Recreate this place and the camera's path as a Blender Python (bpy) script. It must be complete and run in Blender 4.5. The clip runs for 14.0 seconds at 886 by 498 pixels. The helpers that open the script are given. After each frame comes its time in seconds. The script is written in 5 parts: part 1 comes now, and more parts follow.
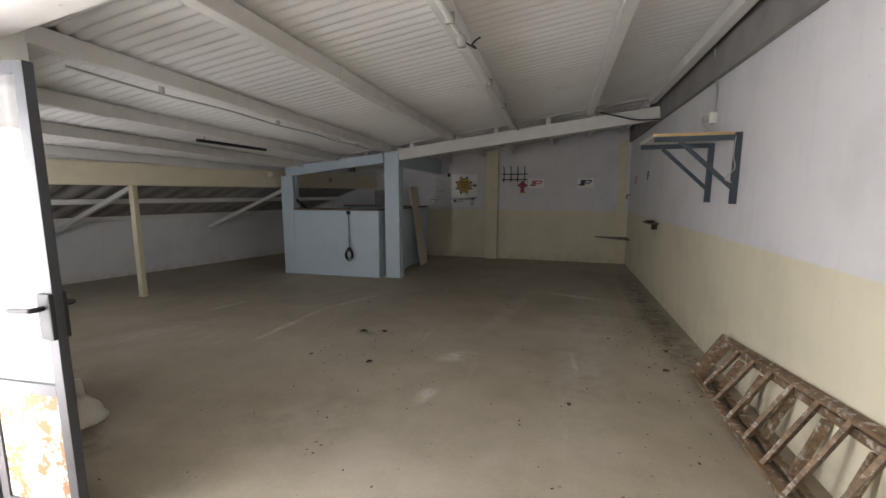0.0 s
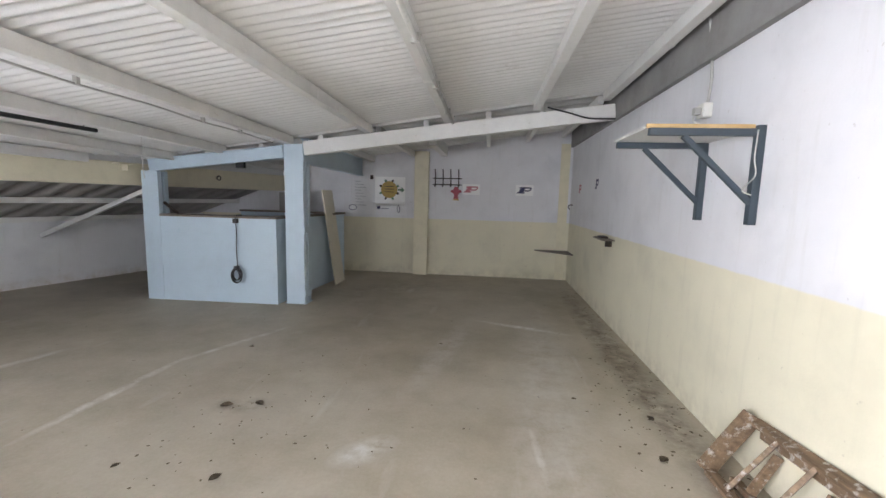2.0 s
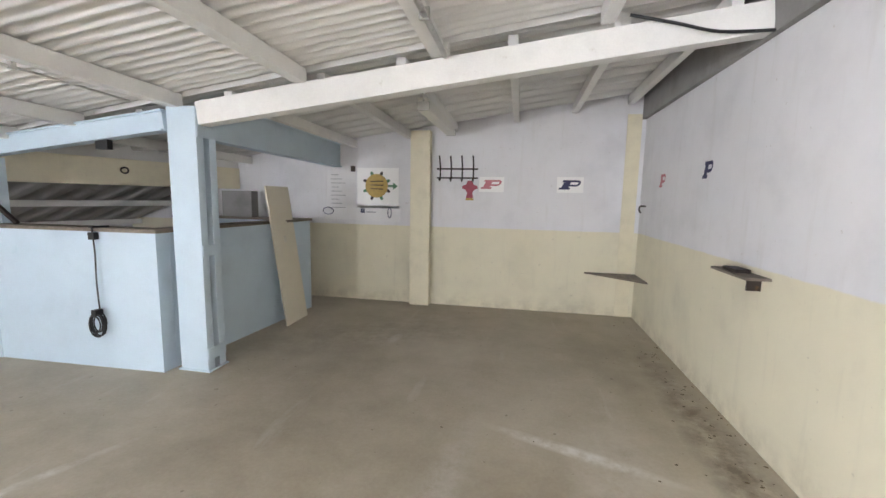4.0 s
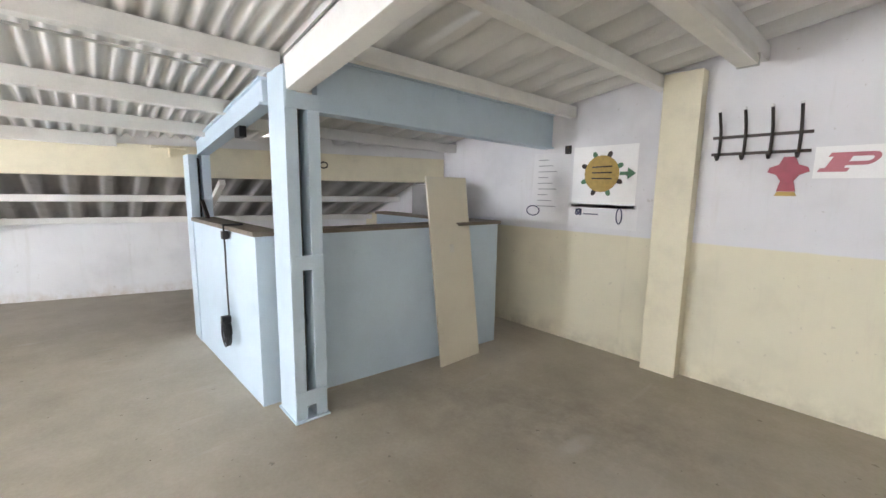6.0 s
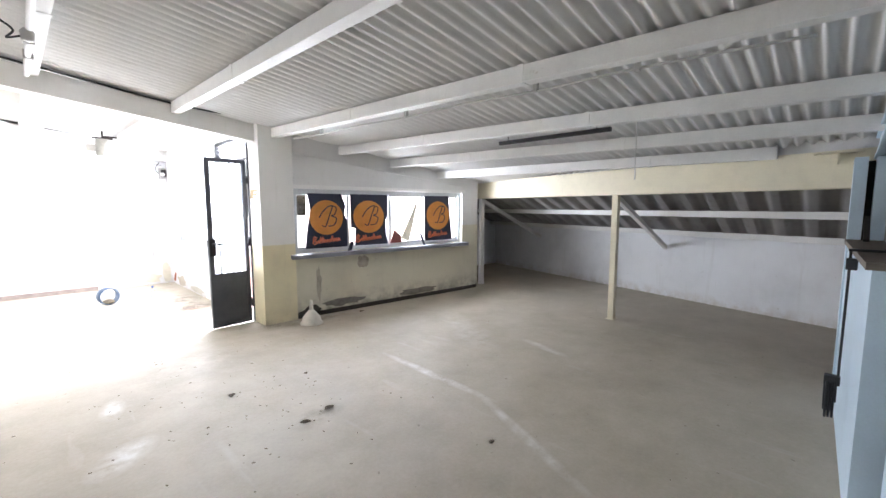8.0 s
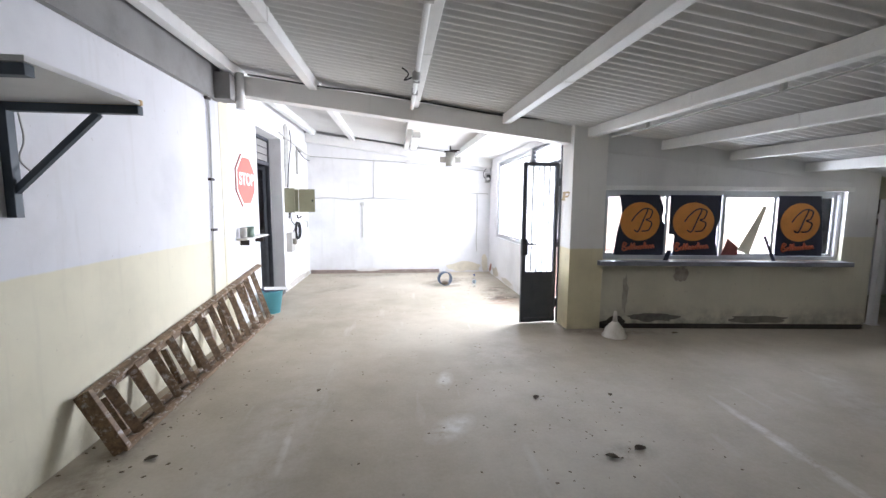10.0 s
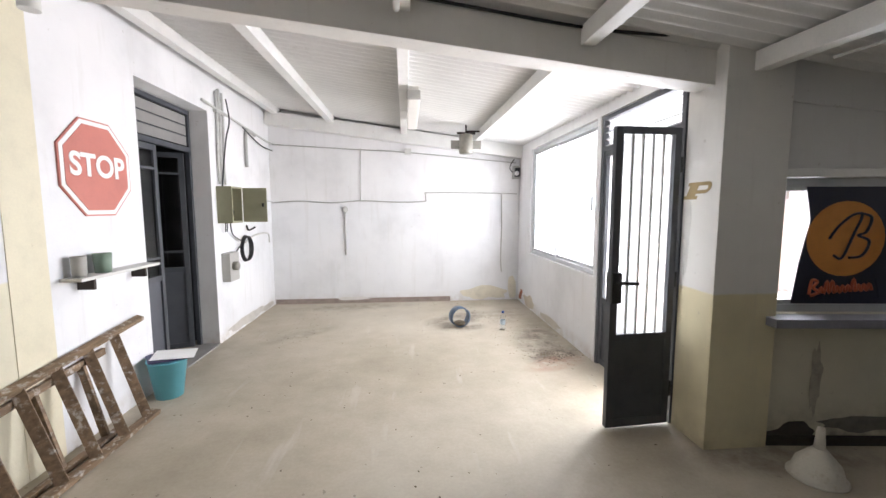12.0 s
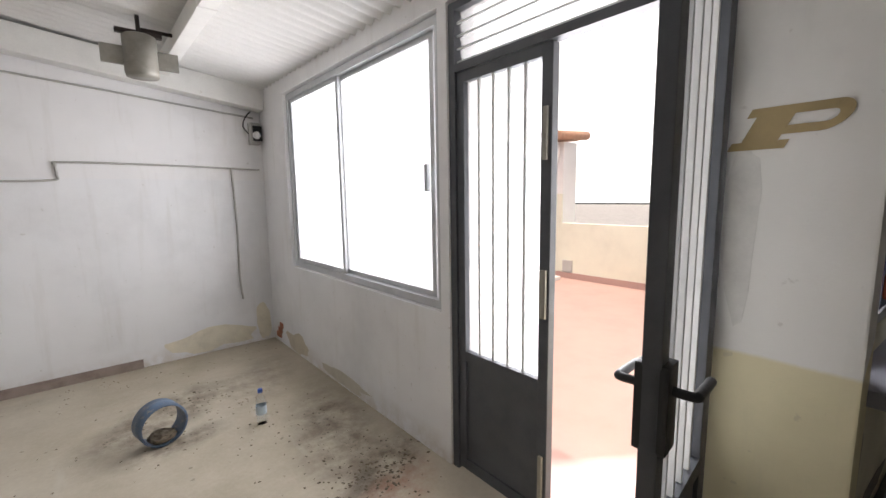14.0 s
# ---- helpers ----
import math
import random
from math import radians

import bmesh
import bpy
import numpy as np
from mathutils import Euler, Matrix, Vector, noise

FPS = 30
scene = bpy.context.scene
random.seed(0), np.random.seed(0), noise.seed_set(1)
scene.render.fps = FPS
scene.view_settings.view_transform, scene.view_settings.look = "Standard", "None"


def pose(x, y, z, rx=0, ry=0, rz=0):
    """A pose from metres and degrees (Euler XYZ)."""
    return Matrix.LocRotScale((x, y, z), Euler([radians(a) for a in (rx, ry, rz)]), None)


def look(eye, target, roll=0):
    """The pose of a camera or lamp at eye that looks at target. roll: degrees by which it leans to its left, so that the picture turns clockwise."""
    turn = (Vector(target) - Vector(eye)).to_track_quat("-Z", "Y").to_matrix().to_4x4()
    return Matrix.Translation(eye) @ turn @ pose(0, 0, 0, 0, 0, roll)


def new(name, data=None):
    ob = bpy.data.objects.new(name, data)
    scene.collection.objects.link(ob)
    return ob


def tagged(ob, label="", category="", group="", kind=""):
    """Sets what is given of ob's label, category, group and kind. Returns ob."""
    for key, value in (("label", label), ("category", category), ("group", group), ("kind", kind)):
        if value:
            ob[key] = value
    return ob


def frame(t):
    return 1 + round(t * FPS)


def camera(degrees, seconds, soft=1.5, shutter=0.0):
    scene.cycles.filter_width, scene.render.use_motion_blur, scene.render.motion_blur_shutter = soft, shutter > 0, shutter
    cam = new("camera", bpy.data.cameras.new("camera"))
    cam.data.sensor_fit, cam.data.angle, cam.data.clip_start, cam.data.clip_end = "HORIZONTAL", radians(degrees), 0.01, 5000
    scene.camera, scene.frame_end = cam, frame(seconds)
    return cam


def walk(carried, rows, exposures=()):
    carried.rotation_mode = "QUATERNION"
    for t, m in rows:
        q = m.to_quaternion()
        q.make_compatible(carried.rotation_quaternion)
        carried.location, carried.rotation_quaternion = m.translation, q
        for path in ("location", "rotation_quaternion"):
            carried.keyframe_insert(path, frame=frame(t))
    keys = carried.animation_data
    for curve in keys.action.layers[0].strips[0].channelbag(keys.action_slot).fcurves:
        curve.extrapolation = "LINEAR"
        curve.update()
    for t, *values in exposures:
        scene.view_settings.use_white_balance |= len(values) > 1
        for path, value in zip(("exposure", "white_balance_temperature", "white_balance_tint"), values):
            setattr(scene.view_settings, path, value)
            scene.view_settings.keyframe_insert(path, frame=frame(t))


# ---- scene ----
cam = camera(94.9, 14.0)
PATH = [
    (0, (-1.343, 2.73, 1.477), (-1.89, 4.635, 1.203), 0.1),
    (0.5, (-1.569, 2.772, 1.535), (-1.85, 4.739, 1.307), 0.9),
    (1, (-1.547, 3.012, 1.5), (-1.76, 4.986, 1.256), 1.2),
    (1.5, (-1.512, 3.449, 1.474), (-1.744, 5.418, 1.211), 1.5),
    (2, (-1.523, 3.982, 1.498), (-1.738, 5.955, 1.252), 1.5),
    (2.5, (-1.46, 4.59, 1.493), (-1.733, 6.556, 1.25), 1.2),
    (4.8, (-1.486, 7.222, 1.491), (-2.011, 9.134, 1.228), 1.4),
    (5, (-1.508, 7.418, 1.495), (-2.149, 9.293, 1.223), 1.5),
    (5.5, (-1.553, 7.912, 1.494), (-2.549, 9.622, 1.205), 1.3),
    (6, (-1.601, 8.325, 1.475), (-3.086, 9.634, 1.19), 0.8),
    (6.5, (-1.734, 8.63, 1.457), (-3.611, 9.268, 1.191), 0.1),
    (7, (-1.851, 8.778, 1.406), (-3.831, 8.599, 1.189), 0.1),
    (7.5, (-1.931, 8.899, 1.446), (-3.725, 8.04, 1.234), -0.2),
    (8, (-1.894, 9.011, 1.427), (-3.324, 7.628, 1.22), 0.0),
    (8.5, (-1.904, 9.093, 1.467), (-2.85, 7.344, 1.249), 0.3),
    (9, (-1.858, 9.128, 1.484), (-2.344, 7.2, 1.27), 0.4),
    (11.5, (-1.958, 7.016, 1.448), (-2.096, 5.032, 1.232), 0.4),
    (12, (-2.059, 6.374, 1.473), (-2.229, 4.391, 1.274), -0.1),
    (12.5, (-2.083, 5.776, 1.487), (-2.424, 3.813, 1.31), -0.3),
    (13, (-2.18, 5.215, 1.48), (-2.741, 3.304, 1.298), -0.6),
    (13.5, (-2.274, 4.676, 1.474), (-3.188, 2.909, 1.265), -1.0),
    (14, (-2.492, 4.213, 1.417), (-3.789, 2.712, 1.16), -0.9),
]
EXPO = [(t, e, k, 13) for t, e, k in ((0, 2.2, 6900), (0.5, 2.7, 6350), (1, 3.05, 6250), (2.5, 3.85, 6350), (5, 4.75, 6550), (6.5, 4.95, 6350), (7.5, 4.5, 6200),
                                         (9, 3.3, 5900), (11.5, 2.55, 6350), (12.5, 2.1, 6600), (13, 1.95, 6650), (14, 1.32, 6750))]
walk(cam, [(t, look(eye, target, roll)) for t, eye, target, roll in PATH], EXPO)

# ---- daylight ----
world = bpy.data.worlds.new("sky")
scene.world = world
world.use_nodes = True
wn = world.node_tree
sky = wn.nodes.new("ShaderNodeTexSky")
sky.sky_type = "NISHITA"
sky.sun_disc = False
sky.sun_elevation = radians(80)
sky.sun_rotation = radians(50)
wn.links.new(sky.outputs[0], wn.nodes["Background"].inputs[0])
wn.nodes["Background"].inputs[1].default_value = 0.08
sky.dust_density, sky.air_density, sky.ozone_density = 9.0, 1.2, 0.3
sun = new("sun", bpy.data.lights.new("sun", "SUN"))
sun.data.energy, sun.data.angle, sun.data.color = 1.0, radians(0.6), (1.0, 0.95, 0.87)
sun.matrix_world = look((0, 0, 30), (-2.0, -1.8, 14.8))


def daylight(name, m, width, height, watts):
    """The sky's light in a window's opening."""
    la = bpy.data.lights.new(name, "AREA")
    la.shape, la.size, la.size_y, la.energy, la.color = "RECTANGLE", width, height, watts, (0.90, 0.94, 1.0)
    new(name, la).matrix_world = m


daylight("window_daylight", look((-4.4, 1.6, 1.6), (0, 2.6, 1.4)), 2.2, 1.6, 27)
daylight("gate_daylight", look((-4.45, 3.2, 1.0), (-2.0, 6.6, 0.9)), 1.1, 1.7, 27)
daylight("window_daylight", look((-5.72, 3.9, 1.24), (-5.5, 6.1, 1.24)), 2.8, 0.78, 26)


# ---- materials ----
def ramp(nt, fac, stops):
    r = nt.nodes.new("ShaderNodeValToRGB")
    els = r.color_ramp.elements
    while len(els) < len(stops):
        els.new(0.5)
    for e, (p, c) in zip(els, stops):
        e.position, e.color = p, (*c, 1)
    nt.links.new(fac, r.inputs[0])
    return r.outputs[0]


def noise_fac(nt, co, scale, detail=6, rough=0.6, stretch=None):
    n = nt.nodes.new("ShaderNodeTexNoise")
    n.inputs["Scale"].default_value, n.inputs["Detail"].default_value, n.inputs["Roughness"].default_value = scale, detail, rough
    if stretch:
        m = nt.nodes.new("ShaderNodeMapping")
        m.inputs["Scale"].default_value = stretch
        nt.links.new(co, m.inputs[0])
        co = m.outputs[0]
    nt.links.new(co, n.inputs["Vector"])
    return n.outputs[0]


def mixc(nt, fac, a, b, mode="MIX"):
    m = nt.nodes.new("ShaderNodeMix")
    m.data_type, m.blend_type = "RGBA", mode
    for sock, v in ((m.inputs[0], fac), (m.inputs[6], a), (m.inputs[7], b)):
        if isinstance(v, tuple):
            sock.default_value = (*v, 1)
        elif isinstance(v, float):
            sock.default_value = v
        else:
            nt.links.new(v, sock)
    return m.outputs[2]


def calc(nt, op, a, b=0.0, c=0.0):
    m = nt.nodes.new("ShaderNodeMath")
    m.operation = op
    for sock, v in zip(m.inputs, (a, b, c)):
        if isinstance(v, (int, float)):
            sock.default_value = v
        else:
            nt.links.new(v, sock)
    return m.outputs[0]


def band(nt, value, lo, hi):
    m = nt.nodes.new("ShaderNodeMapRange")
    nt.links.new(value, m.inputs[0])
    m.inputs[1].default_value, m.inputs[2].default_value = lo, hi
    return m.outputs[0]


def base(name):
    m = bpy.data.materials.new(name)
    m.use_nodes = True
    nt = m.node_tree
    geo = nt.nodes.new("ShaderNodeNewGeometry")
    return m, nt, nt.nodes["Principled BSDF"], geo.outputs["Position"]


def relief(nt, bsdf, height, strength, distance=0.01):
    b = nt.nodes.new("ShaderNodeBump")
    b.inputs["Strength"].default_value, b.inputs["Distance"].default_value = strength, distance
    nt.links.new(height, b.inputs["Height"])
    nt.links.new(b.outputs[0], bsdf.inputs["Normal"])


def plain(name, col, rough=0.6, metal=0.0, vary=0.15, scale=6.0, bump=0.15, fine=90.0, dirt=None, dirt_at=(0.58, 0.72)):
    """Paint, metal or plaster: large stains, fine grain and, where given, patches of dirt or rust."""
    m, nt, bsdf, co = base(name)
    dark = tuple(c * (1 - vary) for c in col)
    light = tuple(min(1, c * (1 + vary * 0.6)) for c in col)
    c = ramp(nt, noise_fac(nt, co, scale), [(0.3, dark), (0.5, col), (0.72, light)])
    g = noise_fac(nt, co, fine, 3)
    c = mixc(nt, 0.12, c, ramp(nt, g, [(0.35, tuple(x * 0.7 for x in col)), (0.65, light)]))
    if dirt:
        c = mixc(nt, band(nt, noise_fac(nt, co, scale * 2.3, 8, 0.7), *dirt_at), c, dirt)
    nt.links.new(c, bsdf.inputs["Base Color"])
    bsdf.inputs["Metallic"].default_value = metal
    nt.links.new(calc(nt, "MULTIPLY_ADD", g, 0.25, rough - 0.12), bsdf.inputs["Roughness"])
    if bump:
        relief(nt, bsdf, g, bump, 0.004)
    return m


def wall_paint(name, low, high, split, soil=(0.30, 0.25, 0.17), soil_height=0.22, grime=0.35):
    """Old matt wall paint in two tones, parted at a hand-cut line, with damp soil at its foot."""
    m, nt, bsdf, co = base(name)
    sep = nt.nodes.new("ShaderNodeSeparateXYZ")
    nt.links.new(co, sep.inputs[0])
    z = sep.outputs[2]
    n1, n2 = noise_fac(nt, co, 1.3), noise_fac(nt, co, 7.0, 8, 0.65)
    tone = lambda c: ramp(nt, n1, [(0.28, tuple(x * 0.86 for x in c)), (0.5, c), (0.75, tuple(min(1, x * 1.06) for x in c))])
    edge = band(nt, calc(nt, "ADD", z, calc(nt, "MULTIPLY", n2, 0.02)), split, split + 0.012)
    c = mixc(nt, edge, tone(low), tone(high))
    streak = noise_fac(nt, co, 3.0, 5, 0.6, (3.5, 3.5, 0.35))
    c = mixc(nt, calc(nt, "MULTIPLY", band(nt, streak, 0.56, 0.8), 0.22), c, (0.42, 0.38, 0.30))
    foot = calc(nt, "MULTIPLY", band(nt, z, soil_height, 0.0), band(nt, n2, 0.40, 0.62))
    c = mixc(nt, calc(nt, "MULTIPLY", foot, grime), c, soil)
    spots = calc(nt, "MULTIPLY", band(nt, noise_fac(nt, co, 23.0, 3, 0.5), 0.70, 0.74), 0.28)
    c = mixc(nt, spots, c, (0.35, 0.30, 0.24))
    nt.links.new(c, bsdf.inputs["Base Color"])
    bsdf.inputs["Roughness"].default_value = 0.75
    relief(nt, bsdf, calc(nt, "ADD", n2, calc(nt, "MULTIPLY", noise_fac(nt, co, 60.0, 3), 0.4)), 0.25, 0.008)
    return m


PALE, BROWN = (0.72, 0.70, 0.66), (0.14, 0.11, 0.08)
# worn marks: place, turn, length, width, strength, colour
STAINS = ((-2.24, 5.43, 78, 0.42, 0.16, 1.0, PALE), (-2.2, 6.17, 45, 0.5, 0.26, 0.9, PALE), (-4.24, 6.6, 88, 1.5, 0.11, 0.95, PALE), (-3.98, 7.7, 66, 1.5, 0.10, 0.7, PALE), (-5.5, 6.95, 75, 0.7, 0.14, 0.6, PALE),
          (-1.1, 8.75, -19, 1.3, 0.13, 1.0, PALE), (-2.73, 10.38, 85, 0.4, 0.14, 0.7, PALE), (-1.17, 6.28, 94, 0.7, 0.06, 0.55, PALE), (-1.0, 7.2, 85, 5.0, 0.7, 0.35, PALE), (-5.4, 6.0, 60, 2.0, 0.5, 0.3, PALE), (-1.9, 7.9, 80, 2.6, 0.3, 0.35, PALE),
          (-0.22, 8.0, 90, 6.5, 0.42, 0.85, BROWN), (-2.9, 4.9, 20, 1.6, 1.0, 0.25, BROWN), (-3.55, 2.5, 30, 0.9, 0.4, 1.0, BROWN), (-3.5, 2.0, 75, 1.6, 0.6, 0.8, BROWN), (-2.75, 1.05, 35, 1.3, 0.6, 0.9, BROWN), (-2.75, 1.5, 10, 0.7, 0.3, 0.9, BROWN), (-3.4, 0.9, 60, 1.2, 0.6, 0.5, BROWN),
          (-3.45, 2.72, 25, 0.8, 0.35, 0.8, (0.35, 0.16, 0.10)), (-3.2, 6.55, 10, 0.5, 0.25, 0.5, BROWN), (-1.2, 0.3, 5, 2.2, 0.4, 0.5, BROWN), (-0.8, 1.6, 40, 1.0, 0.3, 0.5, BROWN), (-3.0, 10.5, 30, 3.0, 1.2, 0.3, BROWN), (-6.5, 10.0, 70, 3.0, 1.5, 0.4, BROWN), (-4.3, 4.3, -5, 1.6, 0.4, 0.7, BROWN))


def concrete(name, a, b, c3):
    m, nt, bsdf, co = base(name)
    n1, n2, n3 = noise_fac(nt, co, 0.55, 5), noise_fac(nt, co, 3.2, 8, 0.68), noise_fac(nt, co, 45.0, 4)
    c = ramp(nt, n1, [(0.36, a), (0.5, b), (0.64, c3)])
    c = mixc(nt, 0.45, c, ramp(nt, n2, [(0.3, a), (0.55, b), (0.75, c3)]))
    c = mixc(nt, 0.10, c, ramp(nt, n3, [(0.3, tuple(x * 0.6 for x in a)), (0.7, c3)]))
    scrape = noise_fac(nt, co, 2.2, 4, 0.5, (3.0, 0.5, 1))
    c = mixc(nt, calc(nt, "MULTIPLY", band(nt, scrape, 0.64, 0.76), 0.35), c, (0.62, 0.60, 0.55))
    specks = band(nt, noise_fac(nt, co, 19.0, 2, 0.4), 0.735, 0.76)
    c = mixc(nt, calc(nt, "MULTIPLY", specks, 0.45), c, (0.09, 0.075, 0.06))
    fleck = band(nt, noise_fac(nt, co, 6.0, 7, 0.7), 0.36, 0.62)
    for x, y, turn, length, width, power, col in STAINS:
        m_ = nt.nodes.new("ShaderNodeMapping")
        m_.vector_type = "TEXTURE"
        m_.inputs["Location"].default_value, m_.inputs["Rotation"].default_value, m_.inputs["Scale"].default_value = (x, y, 0), (0, 0, radians(turn)), (length / 2, width / 2, 1)
        nt.links.new(co, m_.inputs[0])
        g_ = nt.nodes.new("ShaderNodeTexGradient")
        g_.gradient_type = "SPHERICAL"
        nt.links.new(m_.outputs[0], g_.inputs[0])
        c = mixc(nt, calc(nt, "MULTIPLY", calc(nt, "MULTIPLY", band(nt, g_.outputs[1], 0.0, 0.6), fleck), power), c, col)
    nt.links.new(c, bsdf.inputs["Base Color"])
    nt.links.new(calc(nt, "MULTIPLY_ADD", n2, 0.30, 0.48), bsdf.inputs["Roughness"])
    relief(nt, bsdf, calc(nt, "ADD", n2, calc(nt, "MULTIPLY", n3, 0.3)), 0.18, 0.006)
    return m


def wood(name, a, b, splash=None, axis=(1, 0.12, 1)):
    m, nt, bsdf, co = base(name)
    g = noise_fac(nt, co, 30.0, 6, 0.6, axis)
    c = ramp(nt, g, [(0.3, a), (0.7, b)])
    if splash:
        c = mixc(nt, calc(nt, "MULTIPLY", band(nt, noise_fac(nt, co, 22.0, 6, 0.65), 0.54, 0.66), 0.7), c, splash)
    nt.links.new(c, bsdf.inputs["Base Color"])
    bsdf.inputs["Roughness"].default_value = 0.65
    relief(nt, bsdf, g, 0.3, 0.003)
    return m


def glass(name, haze=0.0, tint=(1, 1, 1)):
    m, nt, bsdf, co = base(name)
    out = nt.nodes["Material Output"]
    tr, gl, mx = nt.nodes.new("ShaderNodeBsdfTransparent"), nt.nodes.new("ShaderNodeBsdfGlossy"), nt.nodes.new("ShaderNodeMixShader")
    tr.inputs[0].default_value = (*tint, 1)
    gl.inputs["Roughness"].default_value = 0.04
    fr = nt.nodes.new("ShaderNodeFresnel")
    nt.links.new(fr.outputs[0], mx.inputs[0])
    nt.links.new(tr.outputs[0], mx.inputs[1]), nt.links.new(gl.outputs[0], mx.inputs[2])
    last = mx.outputs[0]
    if haze:
        tl, m2 = nt.nodes.new("ShaderNodeBsdfTranslucent"), nt.nodes.new("ShaderNodeMixShader")
        tl.inputs[0].default_value = (0.9, 0.9, 0.9, 1)
        nt.links.new(calc(nt, "MULTIPLY_ADD", noise_fac(nt, co, 4.0, 6, 0.6, (1, 1, 0.3)), haze * 0.5, haze * 0.75), m2.inputs[0])
        nt.links.new(last, m2.inputs[1]), nt.links.new(tl.outputs[0], m2.inputs[2])
        last = m2.outputs[0]
    nt.links.new(last, out.inputs[0])
    return m


YELLOW, WHITE = (0.74, 0.69, 0.53), (0.74, 0.73, 0.745)
M_WALL = wall_paint("two_tone_wall_paint", YELLOW, WHITE, 1.10)
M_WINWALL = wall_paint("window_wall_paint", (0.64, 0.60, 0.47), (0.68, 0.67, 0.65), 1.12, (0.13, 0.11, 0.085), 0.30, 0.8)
M_COLUMN = wall_paint("column_paint", (0.70, 0.63, 0.42), (0.76, 0.74, 0.70), 0.97)
M_ANNEX = wall_paint("white_wall_paint", (0.80, 0.80, 0.81), (0.82, 0.81, 0.81), 1.6, (0.50, 0.42, 0.32), 0.16, 0.6)
M_YELLOW = plain("yellow_beam_paint", (0.74, 0.68, 0.51), 0.6, vary=0.08, dirt=(0.45, 0.38, 0.25), dirt_at=(0.66, 0.8))
M_WHITE = plain("white_beam_paint", (0.78, 0.77, 0.74), 0.55, vary=0.07, dirt=(0.50, 0.45, 0.38), dirt_at=(0.64, 0.82))
M_ROOF = plain("white_roof_sheet", (0.72, 0.71, 0.69), 0.6, vary=0.10, scale=1.2, dirt=(0.42, 0.39, 0.34), dirt_at=(0.62, 0.85))
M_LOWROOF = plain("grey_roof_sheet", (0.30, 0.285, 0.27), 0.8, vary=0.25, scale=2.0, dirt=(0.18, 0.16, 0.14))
M_BLUE = plain("pale_blue_paint", (0.55, 0.66, 0.745), 0.45, vary=0.07, scale=3.0, dirt=(0.42, 0.56, 0.64), dirt_at=(0.60, 0.8))
M_FLOOR = concrete("worn_concrete_floor", (0.32, 0.275, 0.20), (0.46, 0.405, 0.315), (0.58, 0.53, 0.44))
M_CEMENT = plain("bare_cement", (0.27, 0.26, 0.25), 0.9, vary=0.25, scale=3.0, bump=0.4)
M_RIM = wood("dark_board", (0.12, 0.095, 0.075), (0.22, 0.18, 0.14))
M_DARK = plain("slot_shade_black", (0.02, 0.02, 0.02), 0.8)
M_GATE = plain("dark_grey_gate_paint", (0.07, 0.075, 0.085), 0.5, vary=0.2, scale=9, dirt=(0.14, 0.12, 0.10), dirt_at=(0.66, 0.8))
M_PEEL = plain("peeling_white_paint", (0.62, 0.60, 0.57), 0.7, vary=0.15, scale=5, dirt=(0.33, 0.17, 0.08), dirt_at=(0.5, 0.56))
M_ALU = plain("aluminium_frame", (0.52, 0.53, 0.54), 0.4, 0.6, vary=0.1)
M_GLASS = glass("clear_glass")
M_HAZY = glass("ribbed_hazy_glass", 0.22)
M_BARS = plain("off_white_bar_paint", (0.66, 0.65, 0.63), 0.5, vary=0.1)
M_LADDER = wood("paint_splashed_wood", (0.11, 0.07, 0.04), (0.30, 0.20, 0.12), (0.66, 0.63, 0.58))
M_STEEL = plain("blue_grey_bracket_paint", (0.05, 0.066, 0.08), 0.5, vary=0.12)
M_PINE = wood("pine_shelf_edge", (0.50, 0.32, 0.14), (0.62, 0.42, 0.20))
M_BOARD = plain("white_shelf_board", (0.68, 0.67, 0.64), 0.5, vary=0.06)
M_PANEL = plain("cream_panel", (0.70, 0.65, 0.53), 0.5, vary=0.05, scale=3, dirt=(0.55, 0.48, 0.36), dirt_at=(0.66, 0.8))
M_BLACK = plain("black_rubber", (0.015, 0.015, 0.016), 0.55, vary=0.2)
M_IRON = plain("dark_iron", (0.045, 0.035, 0.03), 0.5, 0.5, dirt=(0.14, 0.07, 0.03))
M_RED = plain("faded_red_paint", (0.57, 0.19, 0.15), 0.55, vary=0.1)
M_PAPER = plain("white_paper", (0.90, 0.89, 0.88), 0.7, vary=0.03, bump=0.05)
M_INK = plain("navy_ink", (0.03, 0.03, 0.09), 0.6)
M_PINKINK = plain("faded_red_ink", (0.50, 0.17, 0.20), 0.6)
M_GOLD = plain("ochre_paint", (0.42, 0.28, 0.06), 0.5, vary=0.25, scale=30)
M_TAN = plain("tan_stencil_paint", (0.36, 0.27, 0.13), 0.7, vary=0.15, scale=12)
M_GREEN = plain("green_paint", (0.09, 0.22, 0.12), 0.5)
M_CUP = plain("sage_green_plastic", (0.19, 0.26, 0.20), 0.5)
M_BIN = plain("turquoise_plastic", (0.16, 0.52, 0.62), 0.35, vary=0.06, bump=0.05)
M_FUNNEL = plain("dusty_white_plastic", (0.66, 0.63, 0.55), 0.5, vary=0.12, scale=10, dirt=(0.45, 0.38, 0.27), dirt_at=(0.55, 0.75))
M_OLIVE = plain("olive_cabinet_paint", (0.30, 0.29, 0.19), 0.45, vary=0.1)
M_GREY = plain("grey_plastic", (0.44, 0.43, 0.40), 0.5, vary=0.08)
M_CONDUIT = plain("painted_conduit", (0.62, 0.61, 0.58), 0.55, vary=0.1, dirt=(0.34, 0.32, 0.29))
